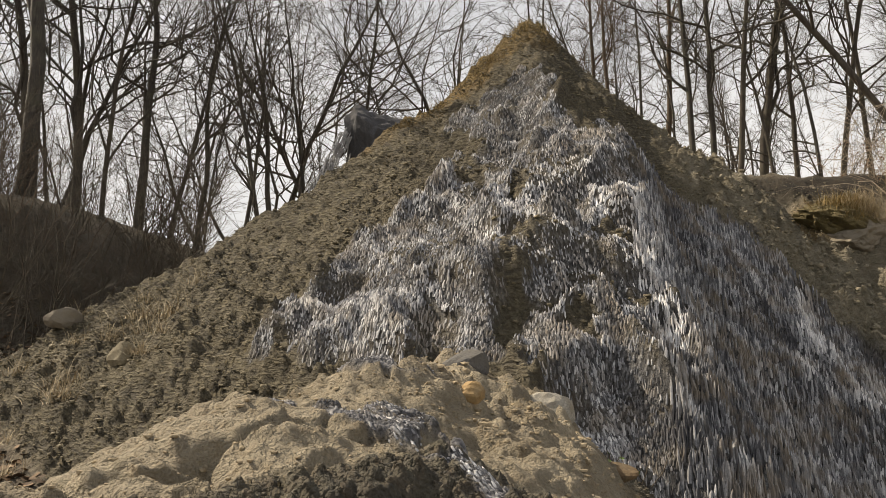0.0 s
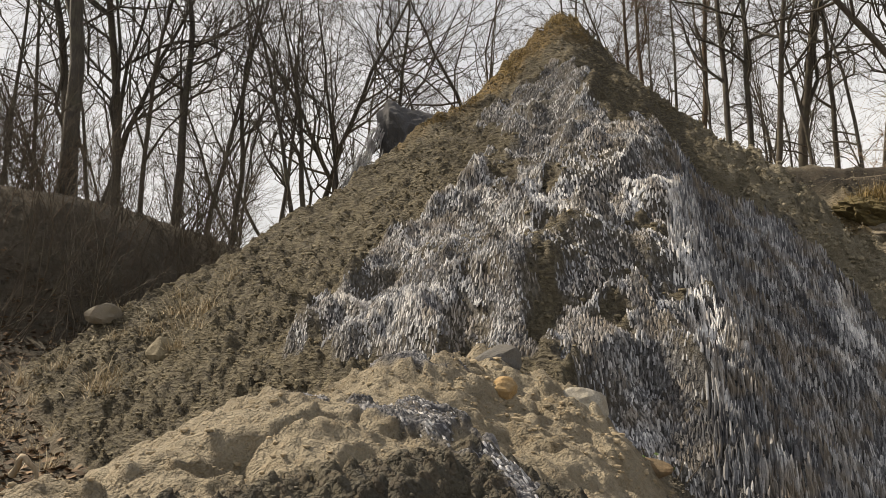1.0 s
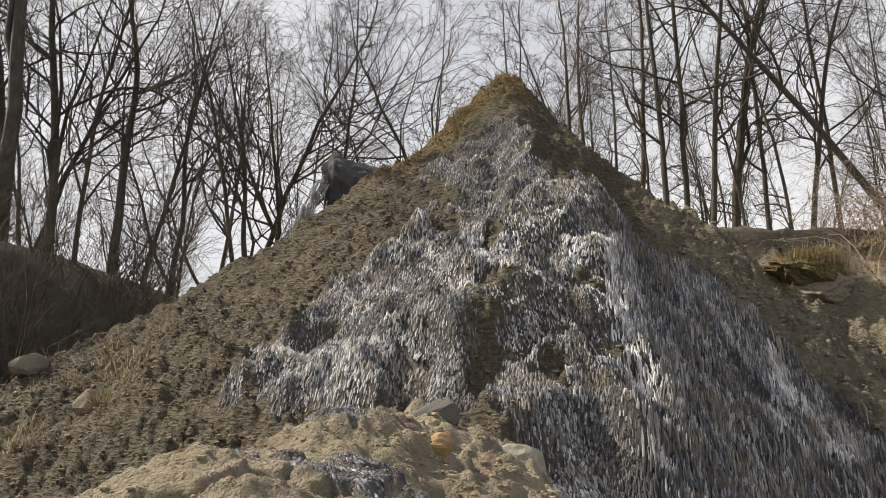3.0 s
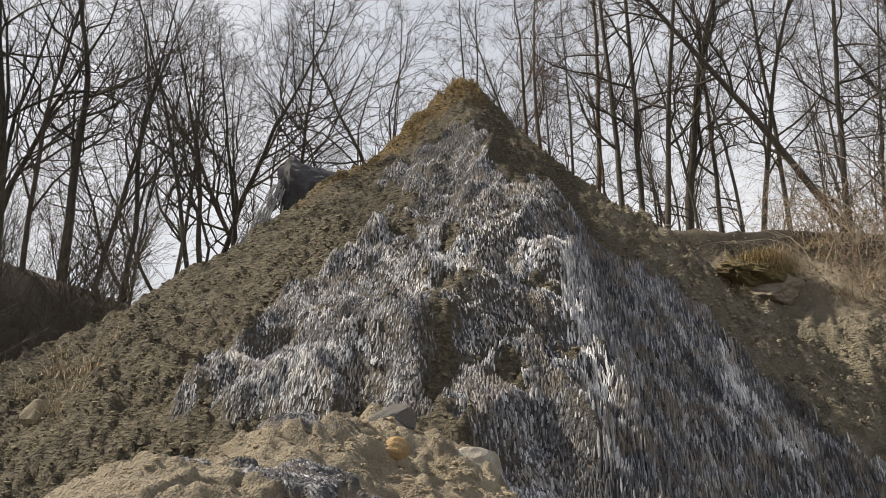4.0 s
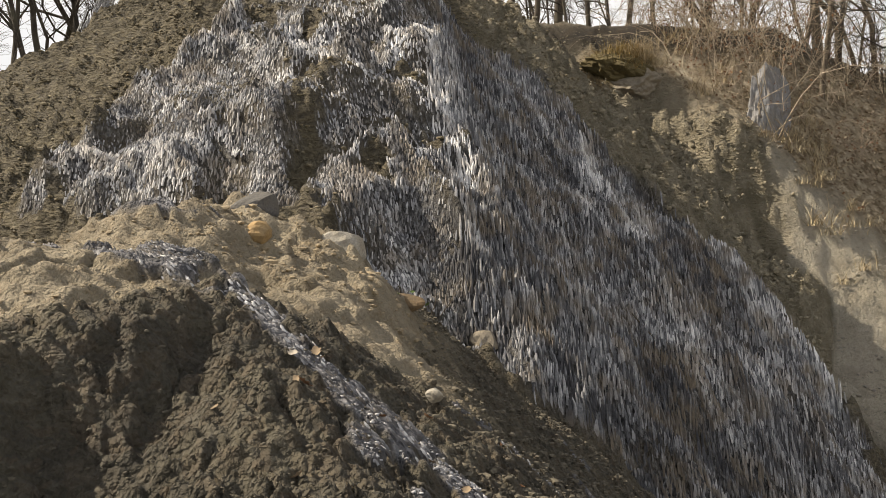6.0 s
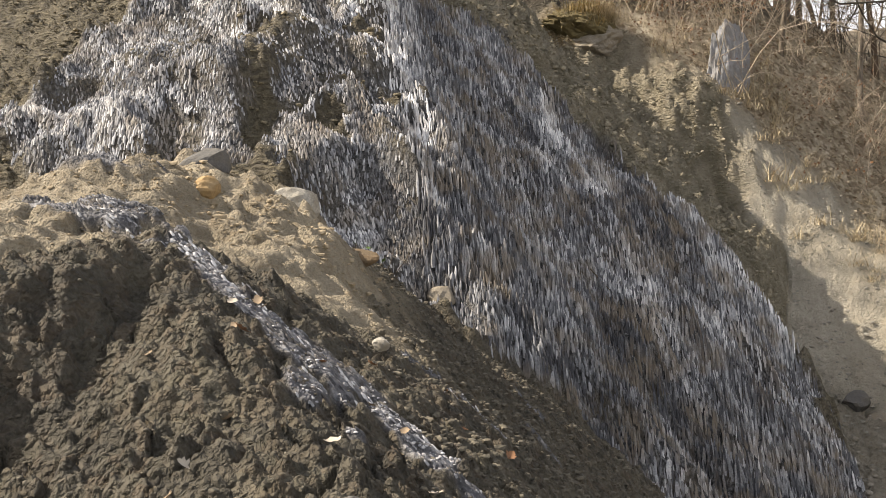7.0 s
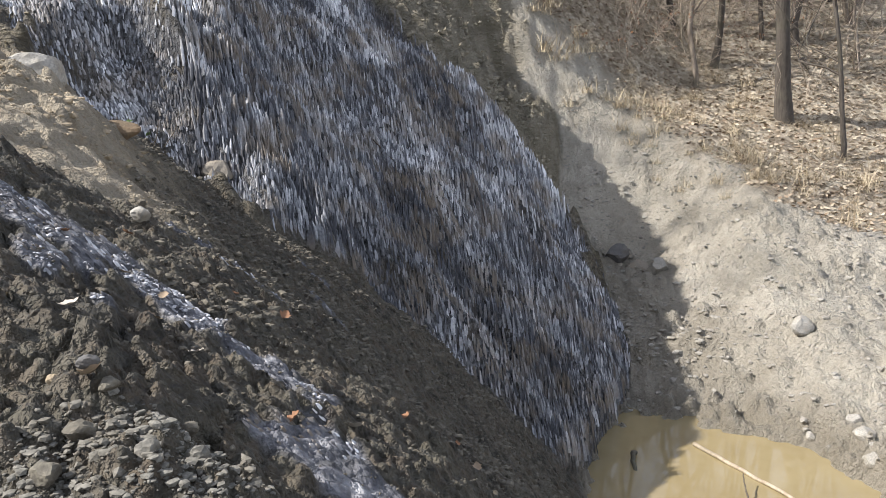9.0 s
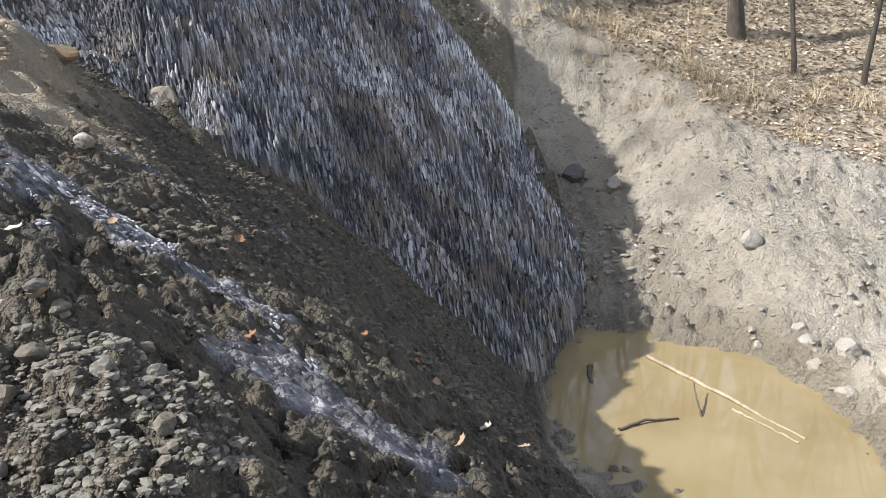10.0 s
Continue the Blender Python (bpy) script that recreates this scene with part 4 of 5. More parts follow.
def put_tree(kind, bearing, dist, turn=0.0, size=1.0, tilt=0.0):
    """A further tree of that kind; the size goes into its scale."""
    ob = copy_thing(kind, spot(bearing, dist, turn, tilt))
    ob.scale = (size, size, size)
    return ob


TALL = [tree_thing("tree", "tall bare grey-barked tree with crooked limbs", 11, BARK, height=20, r0=0.19, limbs=20, crook=0.05, first=0.22, spread=0.34),
        tree_thing("tree", "tall bare grey-barked tree with a straight trunk", 12, BARK, height=19, r0=0.105, limbs=18, crook=0.04, first=0.22, spread=0.26),
        tree_thing("tree", "bare slender tree with upswept twigs", 13, BARK, height=15, r0=0.095, limbs=17, crook=0.05, first=0.2, spread=0.36, angle=(0.3, 0.6)),
        tree_thing("tree", "bare crooked tree with a forked crown", 14, BARK, height=14, r0=0.13, limbs=15, crook=0.12, first=0.35, spread=0.45),
        tree_thing("tree", "bare brown-barked tree on the rim", 15, BARK_B, height=15, r0=0.12, limbs=14, crook=0.05, first=0.35, spread=0.28),
        tree_thing("tree", "thin bare sapling with fine twigs", 16, BARK, height=12, r0=0.06, limbs=15, crook=0.05, first=0.15, spread=0.28, side=5, twigs=4),
        tree_thing("tree", "bare forked tree with dense fine twigs", 17, BARK, height=14, r0=0.13, limbs=8, crook=0.06, first=0.15, spread=0.62, side=7, twigs=4, angle=(0.25, 0.6), rise=0.1),
        tree_thing("tree", "slender crooked young tree with pale bark", 18, PALE_BARK, height=8, r0=0.06, limbs=11, crook=0.09, first=0.2, spread=0.4, side=6, twigs=5)]
for i, (bearing, dist) in enumerate([(-21.3, 31), (18.0, 24), (-14.6, 30), (-6.6, 28), (15.2, 26), (-17, 31), (-11.8, 28), (48.5, 18.5)]):
    TALL[i].matrix_world = spot(bearing, dist, 47 * i)


rng = np.random.default_rng(21)
for kind, bearing, dist, turn, size in [(0, -28.0, 34, 80, 1.15), (0, -28.2, 23, 40, 1.2), (0, -25.0, 33, 130, 1.1), (2, -12.5, 27, 200, 1.05), (3, -9.5, 29, 120, 0.9), (1, -32, 36, 30, 1.1),
                                        (1, -30.0, 38, 90, 1.1), (6, -17.5, 31, 60, 1.0), (2, -19.5, 30, 60, 1.1), (2, -23.3, 31, 310, 1.1), (3, -26.5, 35, 200, 1.2),
                                        (3, 2.5, 33, 60, 1.15), (3, -1.0, 36, 250, 1.05), (2, 6.5, 38, 20, 1.0), (6, 0.8, 38, 20, 1.0), (1, 19.2, 24.5, 150, 1.0), (1, 20.4, 23.5, 250, 0.95),
                                        (0, 22.0, 25, 200, 0.85), (1, 24.5, 26, 20, 0.9), (2, 27, 25, 300, 1.0), (1, 29, 27, 90, 0.9), (4, 12.5, 28, 50, 0.95), (5, 16.5, 25, 0, 1.0), (5, 23.2, 24, 70, 1.0),
                                        (1, 32, 26, 310, 1.0), (3, 35, 28, 180, 1.0), (0, 39, 30, 20, 0.9), (5, 26, 23.5, 40, 1.0), (4, 10.5, 30, 140, 1.0)]:
    put_tree(TALL[kind], bearing, dist, turn, size)
for i in range(30):
    bearing = rng.uniform(-34, 62)
    dist = rng.uniform(31, 52)
    if bearing > 36:
        dist = rng.uniform(21, 42)
    put_tree(TALL[rng.choice([1, 2, 5, 3, 5, 5])], bearing, dist, rng.uniform(0, 360), rng.uniform(0.75, 1.05))
for i in range(12):
    put_tree(TALL[rng.choice([1, 2, 5])], rng.uniform(11, 37), rng.uniform(27, 42), rng.uniform(0, 360), rng.uniform(0.8, 1.1))
for i in range(9):
    put_tree(TALL[rng.choice([2, 5, 5, 3, 6])], rng.uniform(-34, -5), rng.uniform(30, 46), rng.uniform(0, 360), rng.uniform(0.9, 1.25))
# the trunk that leans over the rim
leaning = tree_thing("tree", "bare tree leaning far over the rim", 31, BARK, height=17, r0=0.12, limbs=14, crook=0.03, first=0.35, spread=0.3, lean=(-0.75, 0.0))
leaning.matrix_world = spot(33.8, 23.5)
# trees of the forest floor by the path
for kind, bearing, dist, turn, size in [(0, 54.0, 17.7, 60, 0.75), (5, 57.6, 16.6, 10, 0.8), (5, 61.5, 17.0, 200, 0.9), (3, 49.5, 19.5, 30, 0.6), (3, 47.0, 20.5, 210, 0.6), (4, 51.0, 23, 99, 0.6), (2, 60, 21, 40, 0.8), (1, 56, 24, 10, 0.8), (4, 44.5, 22, 0, 0.6), (5, 52.4, 21, 0, 0.9)]:
    put_tree(TALL[kind], bearing, dist, turn, size)


# ---- shrubs and thickets ----
def shrub_thing(seed, label, bark, stems, tall, droop=0.0, side=6, leaves=0):
    rng = np.random.default_rng(seed)
    root = tagged(new("shrub"), label, "shrub", "shrubs and brush")
    tubes = []
    for i in range(stems):
        a, t = rng.uniform(0, 2 * math.pi), rng.uniform(0.1, 0.75 + 4 * droop)
        way = (math.cos(a) * t, math.sin(a) * t, 1)
        l = tall * rng.uniform(0.55, 1.15)
        p, r = grow(rng, (0.25 * rng.normal(), 0.25 * rng.normal(), -0.1), way, l, 0.0035 * l + 0.004, 0.002, 7, 0.16, -droop)
        tubes.append((p, r, 3))
        for j in range(side):
            k = rng.integers(2, 7)
            q, s = grow(rng, p[k], off(rng, p[k + 1] - p[k], rng.uniform(0.3, 0.9)), l * rng.uniform(0.15, 0.45), r[k] * 0.7, 0.0025, 3, 0.22, -droop)
            tubes.append((q, s, 3))
    part("brush", mesh_from("brush", *joined(tubes), bark), root)
    if leaves:
        vs, fs = [], []
        for i in range(leaves):
            p, r, sides = tubes[rng.integers(0, len(tubes))]
            m = np.array(pose(*p[rng.integers(1, len(p))], *rng.uniform(-180, 180, 3)) @ Matrix.Scale(rng.uniform(0.05, 0.09), 4))
            v = np.array([(-0.5, 0, 0), (0, -0.3, 0.1), (0.5, 0, 0), (0, 0.3, 0.1)])
            vs.append(v @ m[:3, :3].T + m[:3, 3] + np.array([0, 0, -0.02]))
            fs.append([4 * i, 4 * i + 1, 4 * i + 2, 4 * i + 3])
        tagged(part("leaves", mesh_from("leaves", np.concatenate(vs), fs, LEAF_RUST), root, "withered russet leaves"), kind="stuff")
    return root


SHRUBS = [shrub_thing(41, "bare grey-brown brush with thin stems", TWIG, 12, 3.0, 0.0, 12),
          shrub_thing(42, "bare pale arching brush lit by the sun", PALE_TWIG, 8, 3.8, 0.16, 9),
          shrub_thing(43, "bare reddish brush with fine stems", BARK_B, 13, 2.4, 0.02, 6),
          shrub_thing(44, "pale bare brush with some withered russet leaves", PALE_TWIG, 9, 2.2, 0.1, 9, 150)]
for i, (bearing, dist) in enumerate([(-26, 17), (38, 20.3), (41, 21), (36, 17.5)]):
    SHRUBS[i].matrix_world = spot(bearing, dist, 50 * i)
for i in range(40):
    put_tree(SHRUBS[rng.choice([0, 0, 0, 0, 2])], rng.uniform(-37, -14), rng.uniform(15.0, 24.0), rng.uniform(0, 360), rng.uniform(0.8, 1.4))
for i in range(14):
    put_tree(SHRUBS[rng.choice([1, 1, 1, 0])], rng.uniform(33, 50), rng.uniform(20, 25), rng.uniform(0, 360), rng.uniform(0.7, 1.35))
for i in range(12):
    put_tree(SHRUBS[rng.choice([1, 1, 1, 3])], rng.uniform(44, 64), rng.uniform(19, 28), rng.uniform(0, 360), rng.uniform(0.5, 1.3))
for i in range(28):
    x, y = rng.uniform(8.9, 13.5), rng.uniform(13.4, 17.5)
    put_tree(SHRUBS[rng.choice([1, 3, 3])], math.degrees(math.atan2(x, y)), math.hypot(x, y), rng.uniform(0, 360), rng.uniform(0.45, 0.9))
for i in range(8):
    x, y = rng.uniform(11.5, 15.5), rng.uniform(12.0, 15.5)
    put_tree(SHRUBS[rng.choice([1, 3])], math.degrees(math.atan2(x, y)), math.hypot(x, y), rng.uniform(0, 360), rng.uniform(0.5, 1.0))
for i in range(22):
    put_tree(TALL[7], rng.uniform(38, 63), rng.uniform(18, 25), rng.uniform(0, 360), rng.uniform(0.7, 1.3), rng.uniform(-16, 16))
for i in range(6):
    put_tree(TALL[rng.choice([2, 5])], rng.uniform(40, 64), rng.uniform(19, 30), rng.uniform(0, 360), rng.uniform(0.4, 0.8), rng.uniform(-14, 14))


# ---- stones ----
def stone_mesh(name, seed, size, material, cuts=9, fine=0.1, detail=3):
    """A stone: a ball cut by planes, worn and rough."""
    r = random.Random(seed)
    bm = bmesh.new()
    bmesh.ops.create_icosphere(bm, subdivisions=detail, radius=1.0)
    planes = [(Vector((r.gauss(0, 1), r.gauss(0, 1), r.gauss(0, 1))).normalized(), r.uniform(0.6, 0.93)) for k in range(cuts + 4)]
    for v in bm.verts:
        p = v.co.copy()
        for axis, d in planes:
            over = p.dot(axis) - d
            if over > 0:
                p -= axis * over * 0.85
        p *= 1 + fine * noise.noise(p * 2.6 + Vector((seed, 0, 0))) + 0.5 * fine * noise.noise(p * 7 + Vector((0, seed, 0)))
        v.co = Vector((p.x * size[0] * 0.62, p.y * size[1] * 0.62, p.z * size[2] * 0.62))
    me = bpy.data.meshes.new(name)
    bm.to_mesh(me)
    bm.free()
    me.polygons.foreach_set("use_smooth", np.full(len(me.polygons), False))
    me.materials.append(material)
    return me


def stone(label, x, y, size, material, seed, turn=0.0, lift=0.25, tilt=0.0, cuts=9, group=""):
    z = float(ground(np.array([x]), np.array([y]))[0])
    ob = new("stone", stone_mesh("stone", seed, size, material, cuts))
    ob.matrix_world = pose(x, y, z + lift * size[2], tilt, 0, turn)
    return tagged(ob, label, "stone", group)


stone("dark grey angular stone on the sandy mound", 0.17, 5.9, (0.32, 0.28, 0.24), DARK_STONE, 4, 20, -0.25)
stone("pale blunt stone lying on the sandy spur", 0.78, 5.78, (0.31, 0.27, 0.27), PALE_STONE, 8, 40, -0.08)
stone("orange-brown sandstone lump on the mound", 0.18, 4.85, (0.16, 0.14, 0.12), ORANGE_STONE, 7, 10, 0.0)
stone("tan rounded boulder at the foot of the hill", -5.80, 12.3, (0.46, 0.34, 0.3), BROWN_STONE, 9, 25, 0.3, cuts=5)
stone("dark brown block in the hill flank", -4.1, 10.45, (0.32, 0.3, 0.34), CLOD, 11, 15, 0.2)
stone("pale stone at the edge of the salt wall", 2.05, 6.55, (0.28, 0.22, 0.2), BROWN_STONE, 13, 70, -0.12)
stone("small white stone on the clay slope", 0.88, 3.3, (0.07, 0.06, 0.055), PALE_STONE, 15, 0, 0.4)
stone("small yellowish clay block", 0.40, 1.55, (0.02, 0.018, 0.018), SANDY, 17, 20, 0.4)
stone("dark round pebble on the clay", 0.46, 1.53, (0.034, 0.028, 0.024), DARK_STONE, 19, 0, 0.3)
stone("dark bluish stone in the shade below the bank", 8.9, 9.3, (0.42, 0.3, 0.3), DARK_STONE, 21, 30, 0.35)
stone("pale stone at the edge of the shade", 8.95, 8.45, (0.3, 0.25, 0.24), BANK_STONE, 23, 60, 0.35)
stone("grey block half sunk in the bank", 9.05, 9.0, (0.4, 0.3, 0.2), BROWN_STONE, 25, 80, 0.2)
stone("pale stone casting a shadow on the bank", 8.3, 5.6, (0.29, 0.22, 0.2), PALE_STONE, 27, 10, 0.2)
for i, (x, y, s) in enumerate([(7.35, 4.2, 0.2), (7.3, 3.75, 0.26), (7.1, 3.95, 0.17), (6.85, 3.5, 0.18), (7.5, 3.3, 0.3), (7.05, 3.2, 0.34), (5.25, 3.05, 0.22), (5.45, 2.95, 0.24),
                               (6.1, 2.5, 0.2), (7.6, 3.9, 0.22), (6.95, 4.5, 0.13), (7.0, 2.85, 0.16), (7.25, 4.7, 0.1), (7.55, 4.45, 0.16)]):
    stone("grey weathered stone on the pond shore", x, y, (s, s * 0.8, s * 0.7), BANK_STONE if i % 3 else PALE_STONE, 40 + i, 37 * i, 0.08, group="shore stones")
near_stones = [(0.42, 1.38, 0.06), (0.5, 1.25, 0.05), (0.36, 1.3, 0.065), (0.58, 1.3, 0.05), (0.48, 1.45, 0.045), (0.32, 1.2, 0.07), (0.6, 1.42, 0.04), (0.45, 1.14, 0.06), (0.55, 1.12, 0.05)]
for i, (x, y, s) in enumerate(near_stones):
    stone("grey crumbled salt stone in the near rubble", x, y, (s * 0.75, s * 0.6, s * 0.55), GREY_LUMP if i % 2 else RUBBLE, 70 + i, 53 * i, 0.4, group="rubble stones")


# ---- outcrops ----
def outcrop(label, x, y, z, size, seed, material, turn=0.0):
    ob = new("salt_outcrop", stone_mesh("salt_outcrop", seed, size, material, 12, 0.16, 5))
    ob.matrix_world = pose(x, y, z, 0, 0, turn)
    return tagged(ob, label, "rock")


def drips(label, seed, count, along_x, x, y, top, low, material):
    """Hanging salt drips: a fringe of tapered spines down a rock."""
    rng = np.random.default_rng(seed)
    tubes = []
    for i in range(count):
        s = rng.uniform(0, 1)
        px, py = x + along_x * s + 0.08 * rng.normal(), y + 0.15 * rng.normal()
        z0 = top + (low - top) * s + rng.uniform(-0.25, 0.2)
        l = rng.uniform(0.2, 0.55)
        p, r = grow(rng, (px, py, z0), (-0.35 + 0.1 * rng.normal(), 0.1 * rng.normal(), -1), l, 0.022, 0.006, 4, 0.06, -0.05)
        tubes.append((p, r, 4))
    return tagged(new("salt_fringe", mesh_from("salt_fringe", *joined(tubes), material)), label, "salt", kind="stuff")


outcrop("dark rounded salt rock behind the ridge", -1.6, 18.3, 5.6, (1.5, 1.3, 1.9), 94, OUTCROP, 20)
drips("white salt fringe hanging beside the dark rock", 92, 130, -0.8, -2.3, 17.95, 5.9, 4.3, SALT_DRIP)
z = float(broad(np.array([10.3]), np.array([14.1]))[0])
outcrop("pale grey salt face among the brush", 10.3, 14.1, z - 0.1, (1.2, 0.6, 2.2), 97, SALT_FACE, 35)
z = float(broad(np.array([7.75]), np.array([15.15]))[0])
outcrop("brown clay boulder capped by turf", 7.85, 15.1, z + 0.12, (0.9, 0.7, 0.6), 95, BROWN_STONE, -30)
turf = new("turf_cap", stone_mesh("turf_cap", 96, (1.2, 0.9, 0.55), TURF, -4, 0.2, 5))
turf.matrix_world = pose(7.66, 15.35, z + 0.45, 0, 16, -20)
tagged(turf, "mossy turf overhanging the clay boulder", "turf")


# ---- grass ----
def grass_mesh(seed, blades, long, droop, spread):
    rng = np.random.default_rng(seed)
    vs, fs = [], []
    for i in range(blades):
        a, t = rng.uniform(0, 2 * math.pi), rng.uniform(0.1, 1.0)
        p, r = grow(rng, (spread * rng.normal(), spread * rng.normal(), -0.02), (math.cos(a) * t, math.sin(a) * t, 1), long * rng.uniform(0.5, 1.2), 0.006, 0.001, 4, 0.12, -droop)
        side = np.array([-math.sin(a), math.cos(a), 0])
        k = len(vs) * 1
        vs += [q + side * w for q, w in zip(p, r)] + [q - side * w for q, w in zip(p, r)]
        fs += [(k + j, k + j + 1, k + j + 6, k + j + 5) for j in range(4)]
    return np.array(vs), np.array(fs)


TUFTS = [mesh_from("grass_tuft", *grass_mesh(s, 55, l, d, w), mat) for s, l, d, w, mat in
         ((1, 0.45, 0.28, 0.12, DRY_GRASS), (2, 0.6, 0.35, 0.16, DRY_GRASS), (3, 0.16, 0.1, 0.13, MOSS_M))]


def tuft(kind, x, y, label, turn=0.0, size=1.0, lift=0.0):
    z = float(ground(np.array([x]), np.array([y]))[0])
    ob = new("grass_tuft", TUFTS[kind])
    ob.matrix_world = pose(x, y, z + lift, 0, 0, turn) @ Matrix.Scale(size, 4)
    return tagged(ob, label, "grass", "grass tufts")


rng = np.random.default_rng(33)
for i in range(14):
    tuft(0, 9.6 + 1.6 * rng.uniform() + 0.2 * i / 26, 11.4 + 2.6 * rng.uniform(), "dry straw-coloured grass tuft on the scarp", rng.uniform(0, 360), rng.uniform(0.7, 1.4))
for i in range(30):
    tuft(int(rng.integers(0, 2)), 8.4 + 3.2 * rng.uniform(), 13.2 + 3.4 * rng.uniform(), "dry brown grass tuft on the slope under the rim", rng.uniform(0, 360), rng.uniform(0.6, 1.4))
for i in range(26):
    tuft(1, 7.6 + 0.7 * rng.uniform(), 15.0 + 0.3 * rng.uniform(), "drooping dry grass on the turf cap", rng.uniform(0, 360), rng.uniform(0.5, 0.9), 0.35)
for i in range(24):
    tuft(2, 7.3 + 0.6 * rng.uniform(), 15.0 + 0.35 * rng.uniform(), "green-brown moss cushion on the turf cap", rng.uniform(0, 360), rng.uniform(0.9, 1.6), 0.4)
for i in range(44):
    s = rng.uniform(0, 1)
    tuft(2, 1.95 - 2.6 * s + 0.25 * rng.normal(), 17.2 - 1.1 * s + 0.25 * rng.normal(), "short ochre grass on the hill crest", rng.uniform(0, 360), rng.uniform(0.5, 0.9))
for i in range(40):
    tuft(0, rng.uniform(-7.5, -3.6), rng.uniform(8.6, 12.6), "dry reddish grass at the foot of the hill", rng.uniform(0, 360), rng.uniform(0.5, 1.1))
for i in range(24):
    tuft(0, 10.4 + 0.9 * rng.uniform(), 8.4 + 3.2 * rng.uniform(), "pale straw tuft at the edge of the bank", rng.uniform(0, 360), rng.uniform(0.4, 0.9))
for i in range(50):
    tuft(1, rng.uniform(11.2, 15), rng.uniform(7, 12.5), "dry grass among the fallen leaves", rng.uniform(0, 360), rng.uniform(0.4, 0.9))


# ---- fallen leaves ----
def leaf_mesh(seed):
    r = random.Random(seed)
    w = [0.0, 0.42, 0.0]
    v, curl = [], r.uniform(0.1, 0.5)
    for i, k in enumerate(w):
        u = i / 2 - 0.5
        for s in (-1, 0, 1):
            v.append((u, s * k * r.uniform(0.8, 1.1), curl * (u * u + s * s * k * k) + r.uniform(-0.04, 0.04)))
    f = []
    for i in range(2):
        for j in range(2):
            p = i * 3 + j
            f.append((p, p + 1, p + 4, p + 3))
    return np.array(v), np.array(f)


LEAVES = [leaf_mesh(i) for i in range(4)]


def leaf_carpet(name, label, rng, count, box, keep, small, large, material=LEAF):
    x, y = rng.uniform(box[0], box[1], count), rng.uniform(box[2], box[3], count)
    ok = keep(x, y)
    x, y = x[ok], y[ok]
    z = ground(x, y)
    vs, fs, k = [], [], 0
    for i in range(len(x)):
        lv, lf = LEAVES[i % 4]
        m = pose(x[i], y[i], z[i] + 0.012, rng.uniform(-35, 35), rng.uniform(-35, 35), rng.uniform(0, 360)) @ Matrix.Scale(rng.uniform(small, large), 4)
        m = np.array(m)
        vs.append(lv @ m[:3, :3].T + m[:3, 3])
        fs.append(lf + k)
        k += len(lv)
    return tagged(new(name, mesh_from(name, np.concatenate(vs), np.concatenate(fs), material)), label, "leaves", kind="stuff")


leaf_carpet("fallen_leaves", "tan fallen leaves on the forest floor", rng, 15000, (9.5, 20, 5, 16), lambda x, y: masks(x, y)["litter"] > 0.4, 0.05, 0.10)
leaf_carpet("brown_leaves", "brown fallen leaves at the foot of the hill", rng, 5000, (-10, -2.5, 6.5, 15), lambda x, y: masks(x, y)["litter"] > 0.4, 0.08, 0.14, DARK_LEAF)


def oak_leaf(seed):
    """A lobed, curled leaf, 1 long."""
    r = random.Random(seed)
    curl, v, f = r.uniform(0.25, 0.8), [], []
    for i in range(11):
        u = i / 10
        half = 0.33 * math.sin(math.pi * min(u * 1.05, 1)) ** 0.7 * (1 + 0.28 * math.cos(u * 22)) + 0.012
        for s in (-1, -0.5, 0, 0.5, 1):
            v.append((u - 0.5, s * half, curl * (s * half) ** 2 * 2.2 + curl * (u - 0.5) ** 2 + r.uniform(-0.02, 0.02)))
    for i in range(10):
        for j in range(4):
            p = i * 5 + j
            f.append((p, p + 1, p + 6, p + 5))
    return np.array(v), np.array(f)


LEAF_ONE = [mesh_from("leaf", *oak_leaf(9 + i), mat) for i, mat in enumerate((LEAF_TAN, LEAF_RUST, LEAF_PALE, LEAF_TAN))]
for i in range(42):
    x, y = rng.uniform(-0.1, 1.9), rng.uniform(1.15, 3.2)
    z = float(ground(np.array([x]), np.array([y]))[0])
    ob = new("leaf", LEAF_ONE[i % 4])
    ob.matrix_world = pose(x, y, z + 0.012, rng.uniform(-40, 40), rng.uniform(-40, 40), rng.uniform(0, 360)) @ Matrix.Scale(rng.uniform(0.03, 0.06), 4)
    tagged(ob, "curled dry brown leaf on the clay", "leaf", "leaves on the near slope")


# ---- sticks in the pond, roots and twigs ----
def stick(name, label, line, r0, r1, material, sides=6, category="stick"):
    pts = np.array(line, float)
    n = 14
    t = np.linspace(0, len(pts) - 1, n)
    p = np.stack([np.interp(t, np.arange(len(pts)), pts[:, i]) for i in range(3)], -1)
    g = np.random.default_rng(len(label) + len(line))
    p[1:-1] += g.normal(0, 0.25 * r0, (n - 2, 3))
    return tagged(new(name, mesh_from(name, *joined([(p, np.linspace(r0, r1, n), sides)]), material)), label, category)


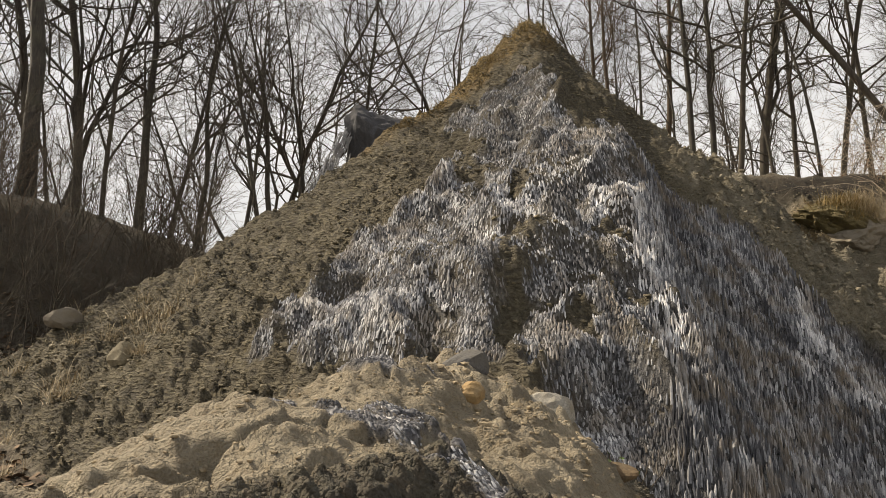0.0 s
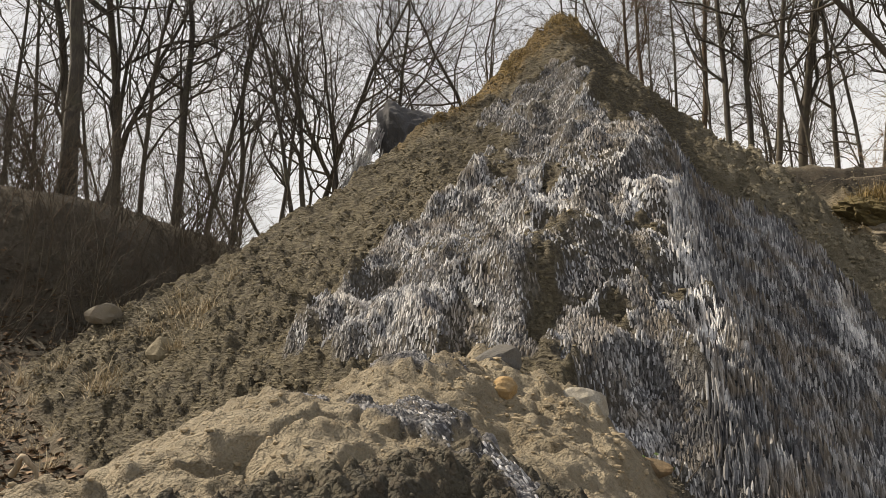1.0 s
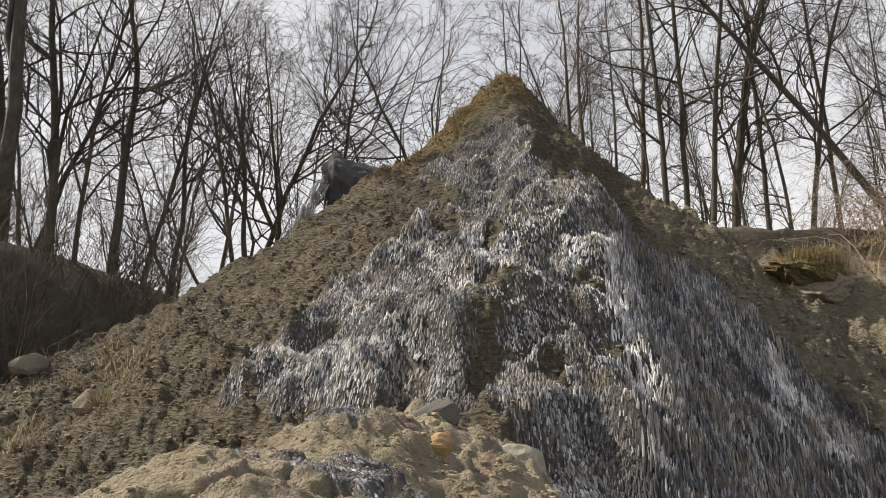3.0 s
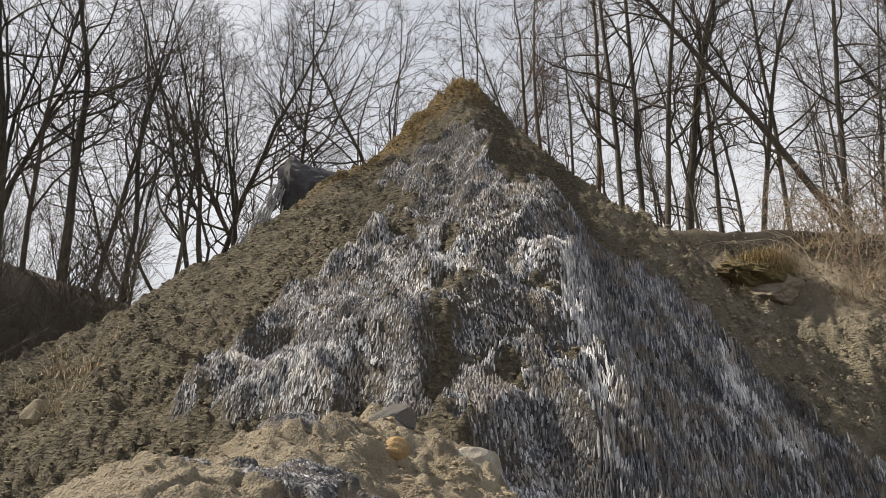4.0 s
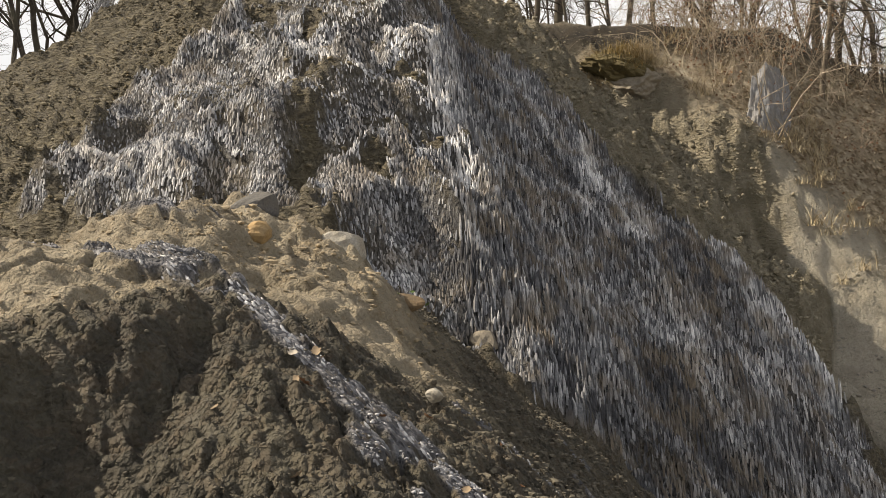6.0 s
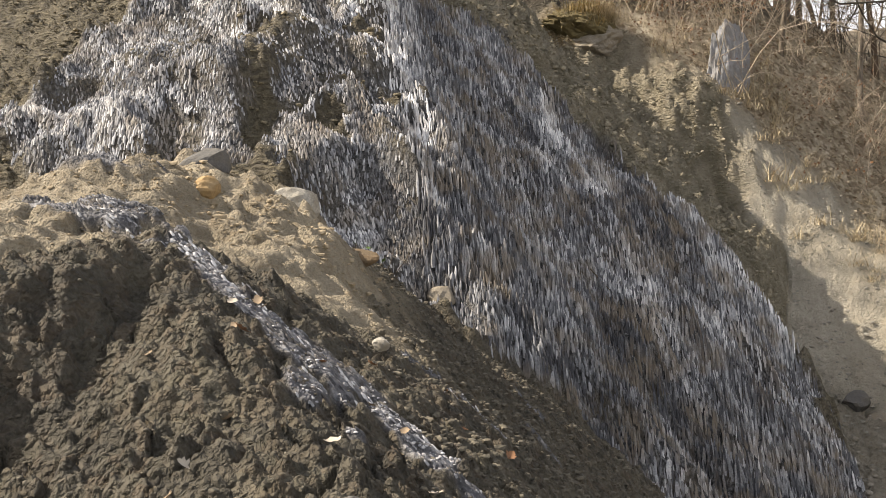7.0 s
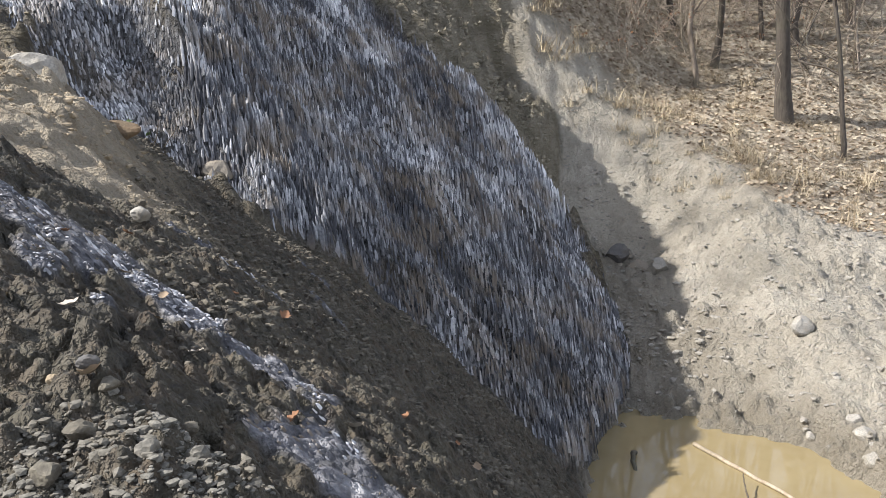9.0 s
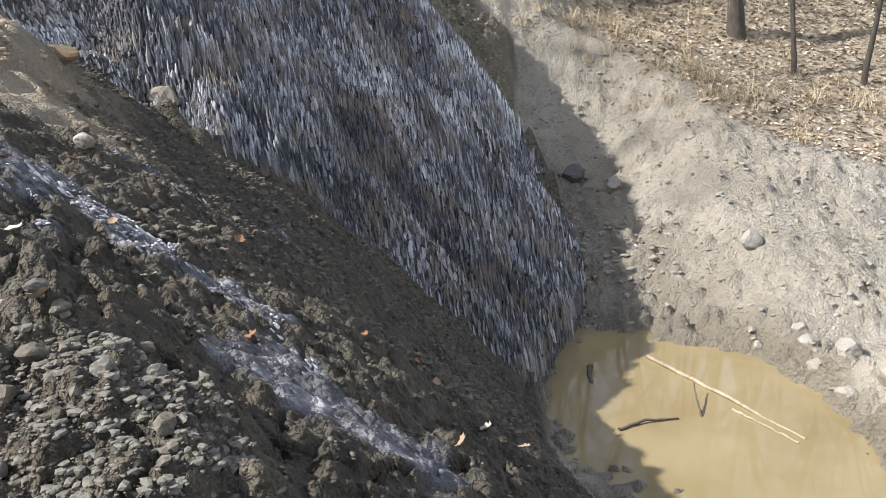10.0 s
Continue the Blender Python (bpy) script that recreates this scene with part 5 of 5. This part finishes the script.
W = WATER
stick("stick", "long pale peeled stick lying in the pond", [(6.3, 5.35, W + 0.02), (6.2, 4.3, W + 0.015), (6.1, 3.4, W)], 0.022, 0.012, DRIFTWOOD)
stick("stick", "short pale stick afloat in the pond", [(6.05, 4.1, W + 0.01), (6.0, 3.4, W + 0.005)], 0.014, 0.008, DRIFTWOOD)
stick("branch", "dark curved branch rising out of the pond", [(5.72, 5.6, W - 0.02), (5.6, 5.5, W + 0.06), (5.45, 5.3, W - 0.02)], 0.03, 0.02, DARK_WOOD)
stick("branch", "thin dark branch floating in the pond", [(5.0, 4.5, W + 0.01), (5.25, 4.45, W + 0.03), (5.55, 4.3, W + 0.01)], 0.018, 0.008, DARK_WOOD)
stick("branch", "small forked twig standing in the pond", [(5.75, 4.2, W), (5.85, 4.35, W + 0.09), (6.0, 4.5, W + 0.14)], 0.012, 0.005, DARK_WOOD)
stone("brown clay block breaking out of the slope edge", 1.12, 5.36, (0.28, 0.15, 0.13), ORANGE_CLAY, 29, -35, -0.22)
stick("stick", "thin grey twig lying on the salt wall", [(4.3, 8.3, -0.9), (4.55, 8.1, -1.25)], 0.008, 0.005, DARK_WOOD)
stick("branch", "pale dead branch at the foot of the hill", [(-4.3, 7.6, -0.95), (-4.15, 7.5, -0.75), (-4.0, 7.55, -0.95), (-4.05, 7.4, -1.05)], 0.035, 0.015, DRIFTWOOD)


def seedling(label, x, y, seed):
    """A small plant: a few thin stems with little leaves."""
    rng = np.random.default_rng(seed)
    root = tagged(new("seedling"), label, "plant")
    z = float(ground(np.array([x]), np.array([y]))[0])
    root.matrix_world = pose(x, y, z)
    for i in range(5):
        p, r = grow(rng, (0.04 * rng.normal(), 0.04 * rng.normal(), -0.02), (0.4 * rng.normal(), 0.4 * rng.normal(), 1), rng.uniform(0.12, 0.3), 0.004, 0.002, 5, 0.15, 0.0)
        part("stem", mesh_from("stem", *joined([(p, r, 4)]), DARK_WOOD), root)
        if i < 3:
            v, f = leaf_mesh(50 + i)
            m = np.array(pose(*p[-2], 30, 20 * i, 70 * i) @ Matrix.Scale(0.05, 4))
            part("leaf", mesh_from("leaf", v @ m[:3, :3].T + m[:3, 3], f, GREEN), root, "small green leaf")
    return root


seedling("small green-leaved seedling beside the pale stone", 1.25, 5.95, 5)
seedling("bare seedling twigs at the edge of the salt", 1.5, 6.2, 8)
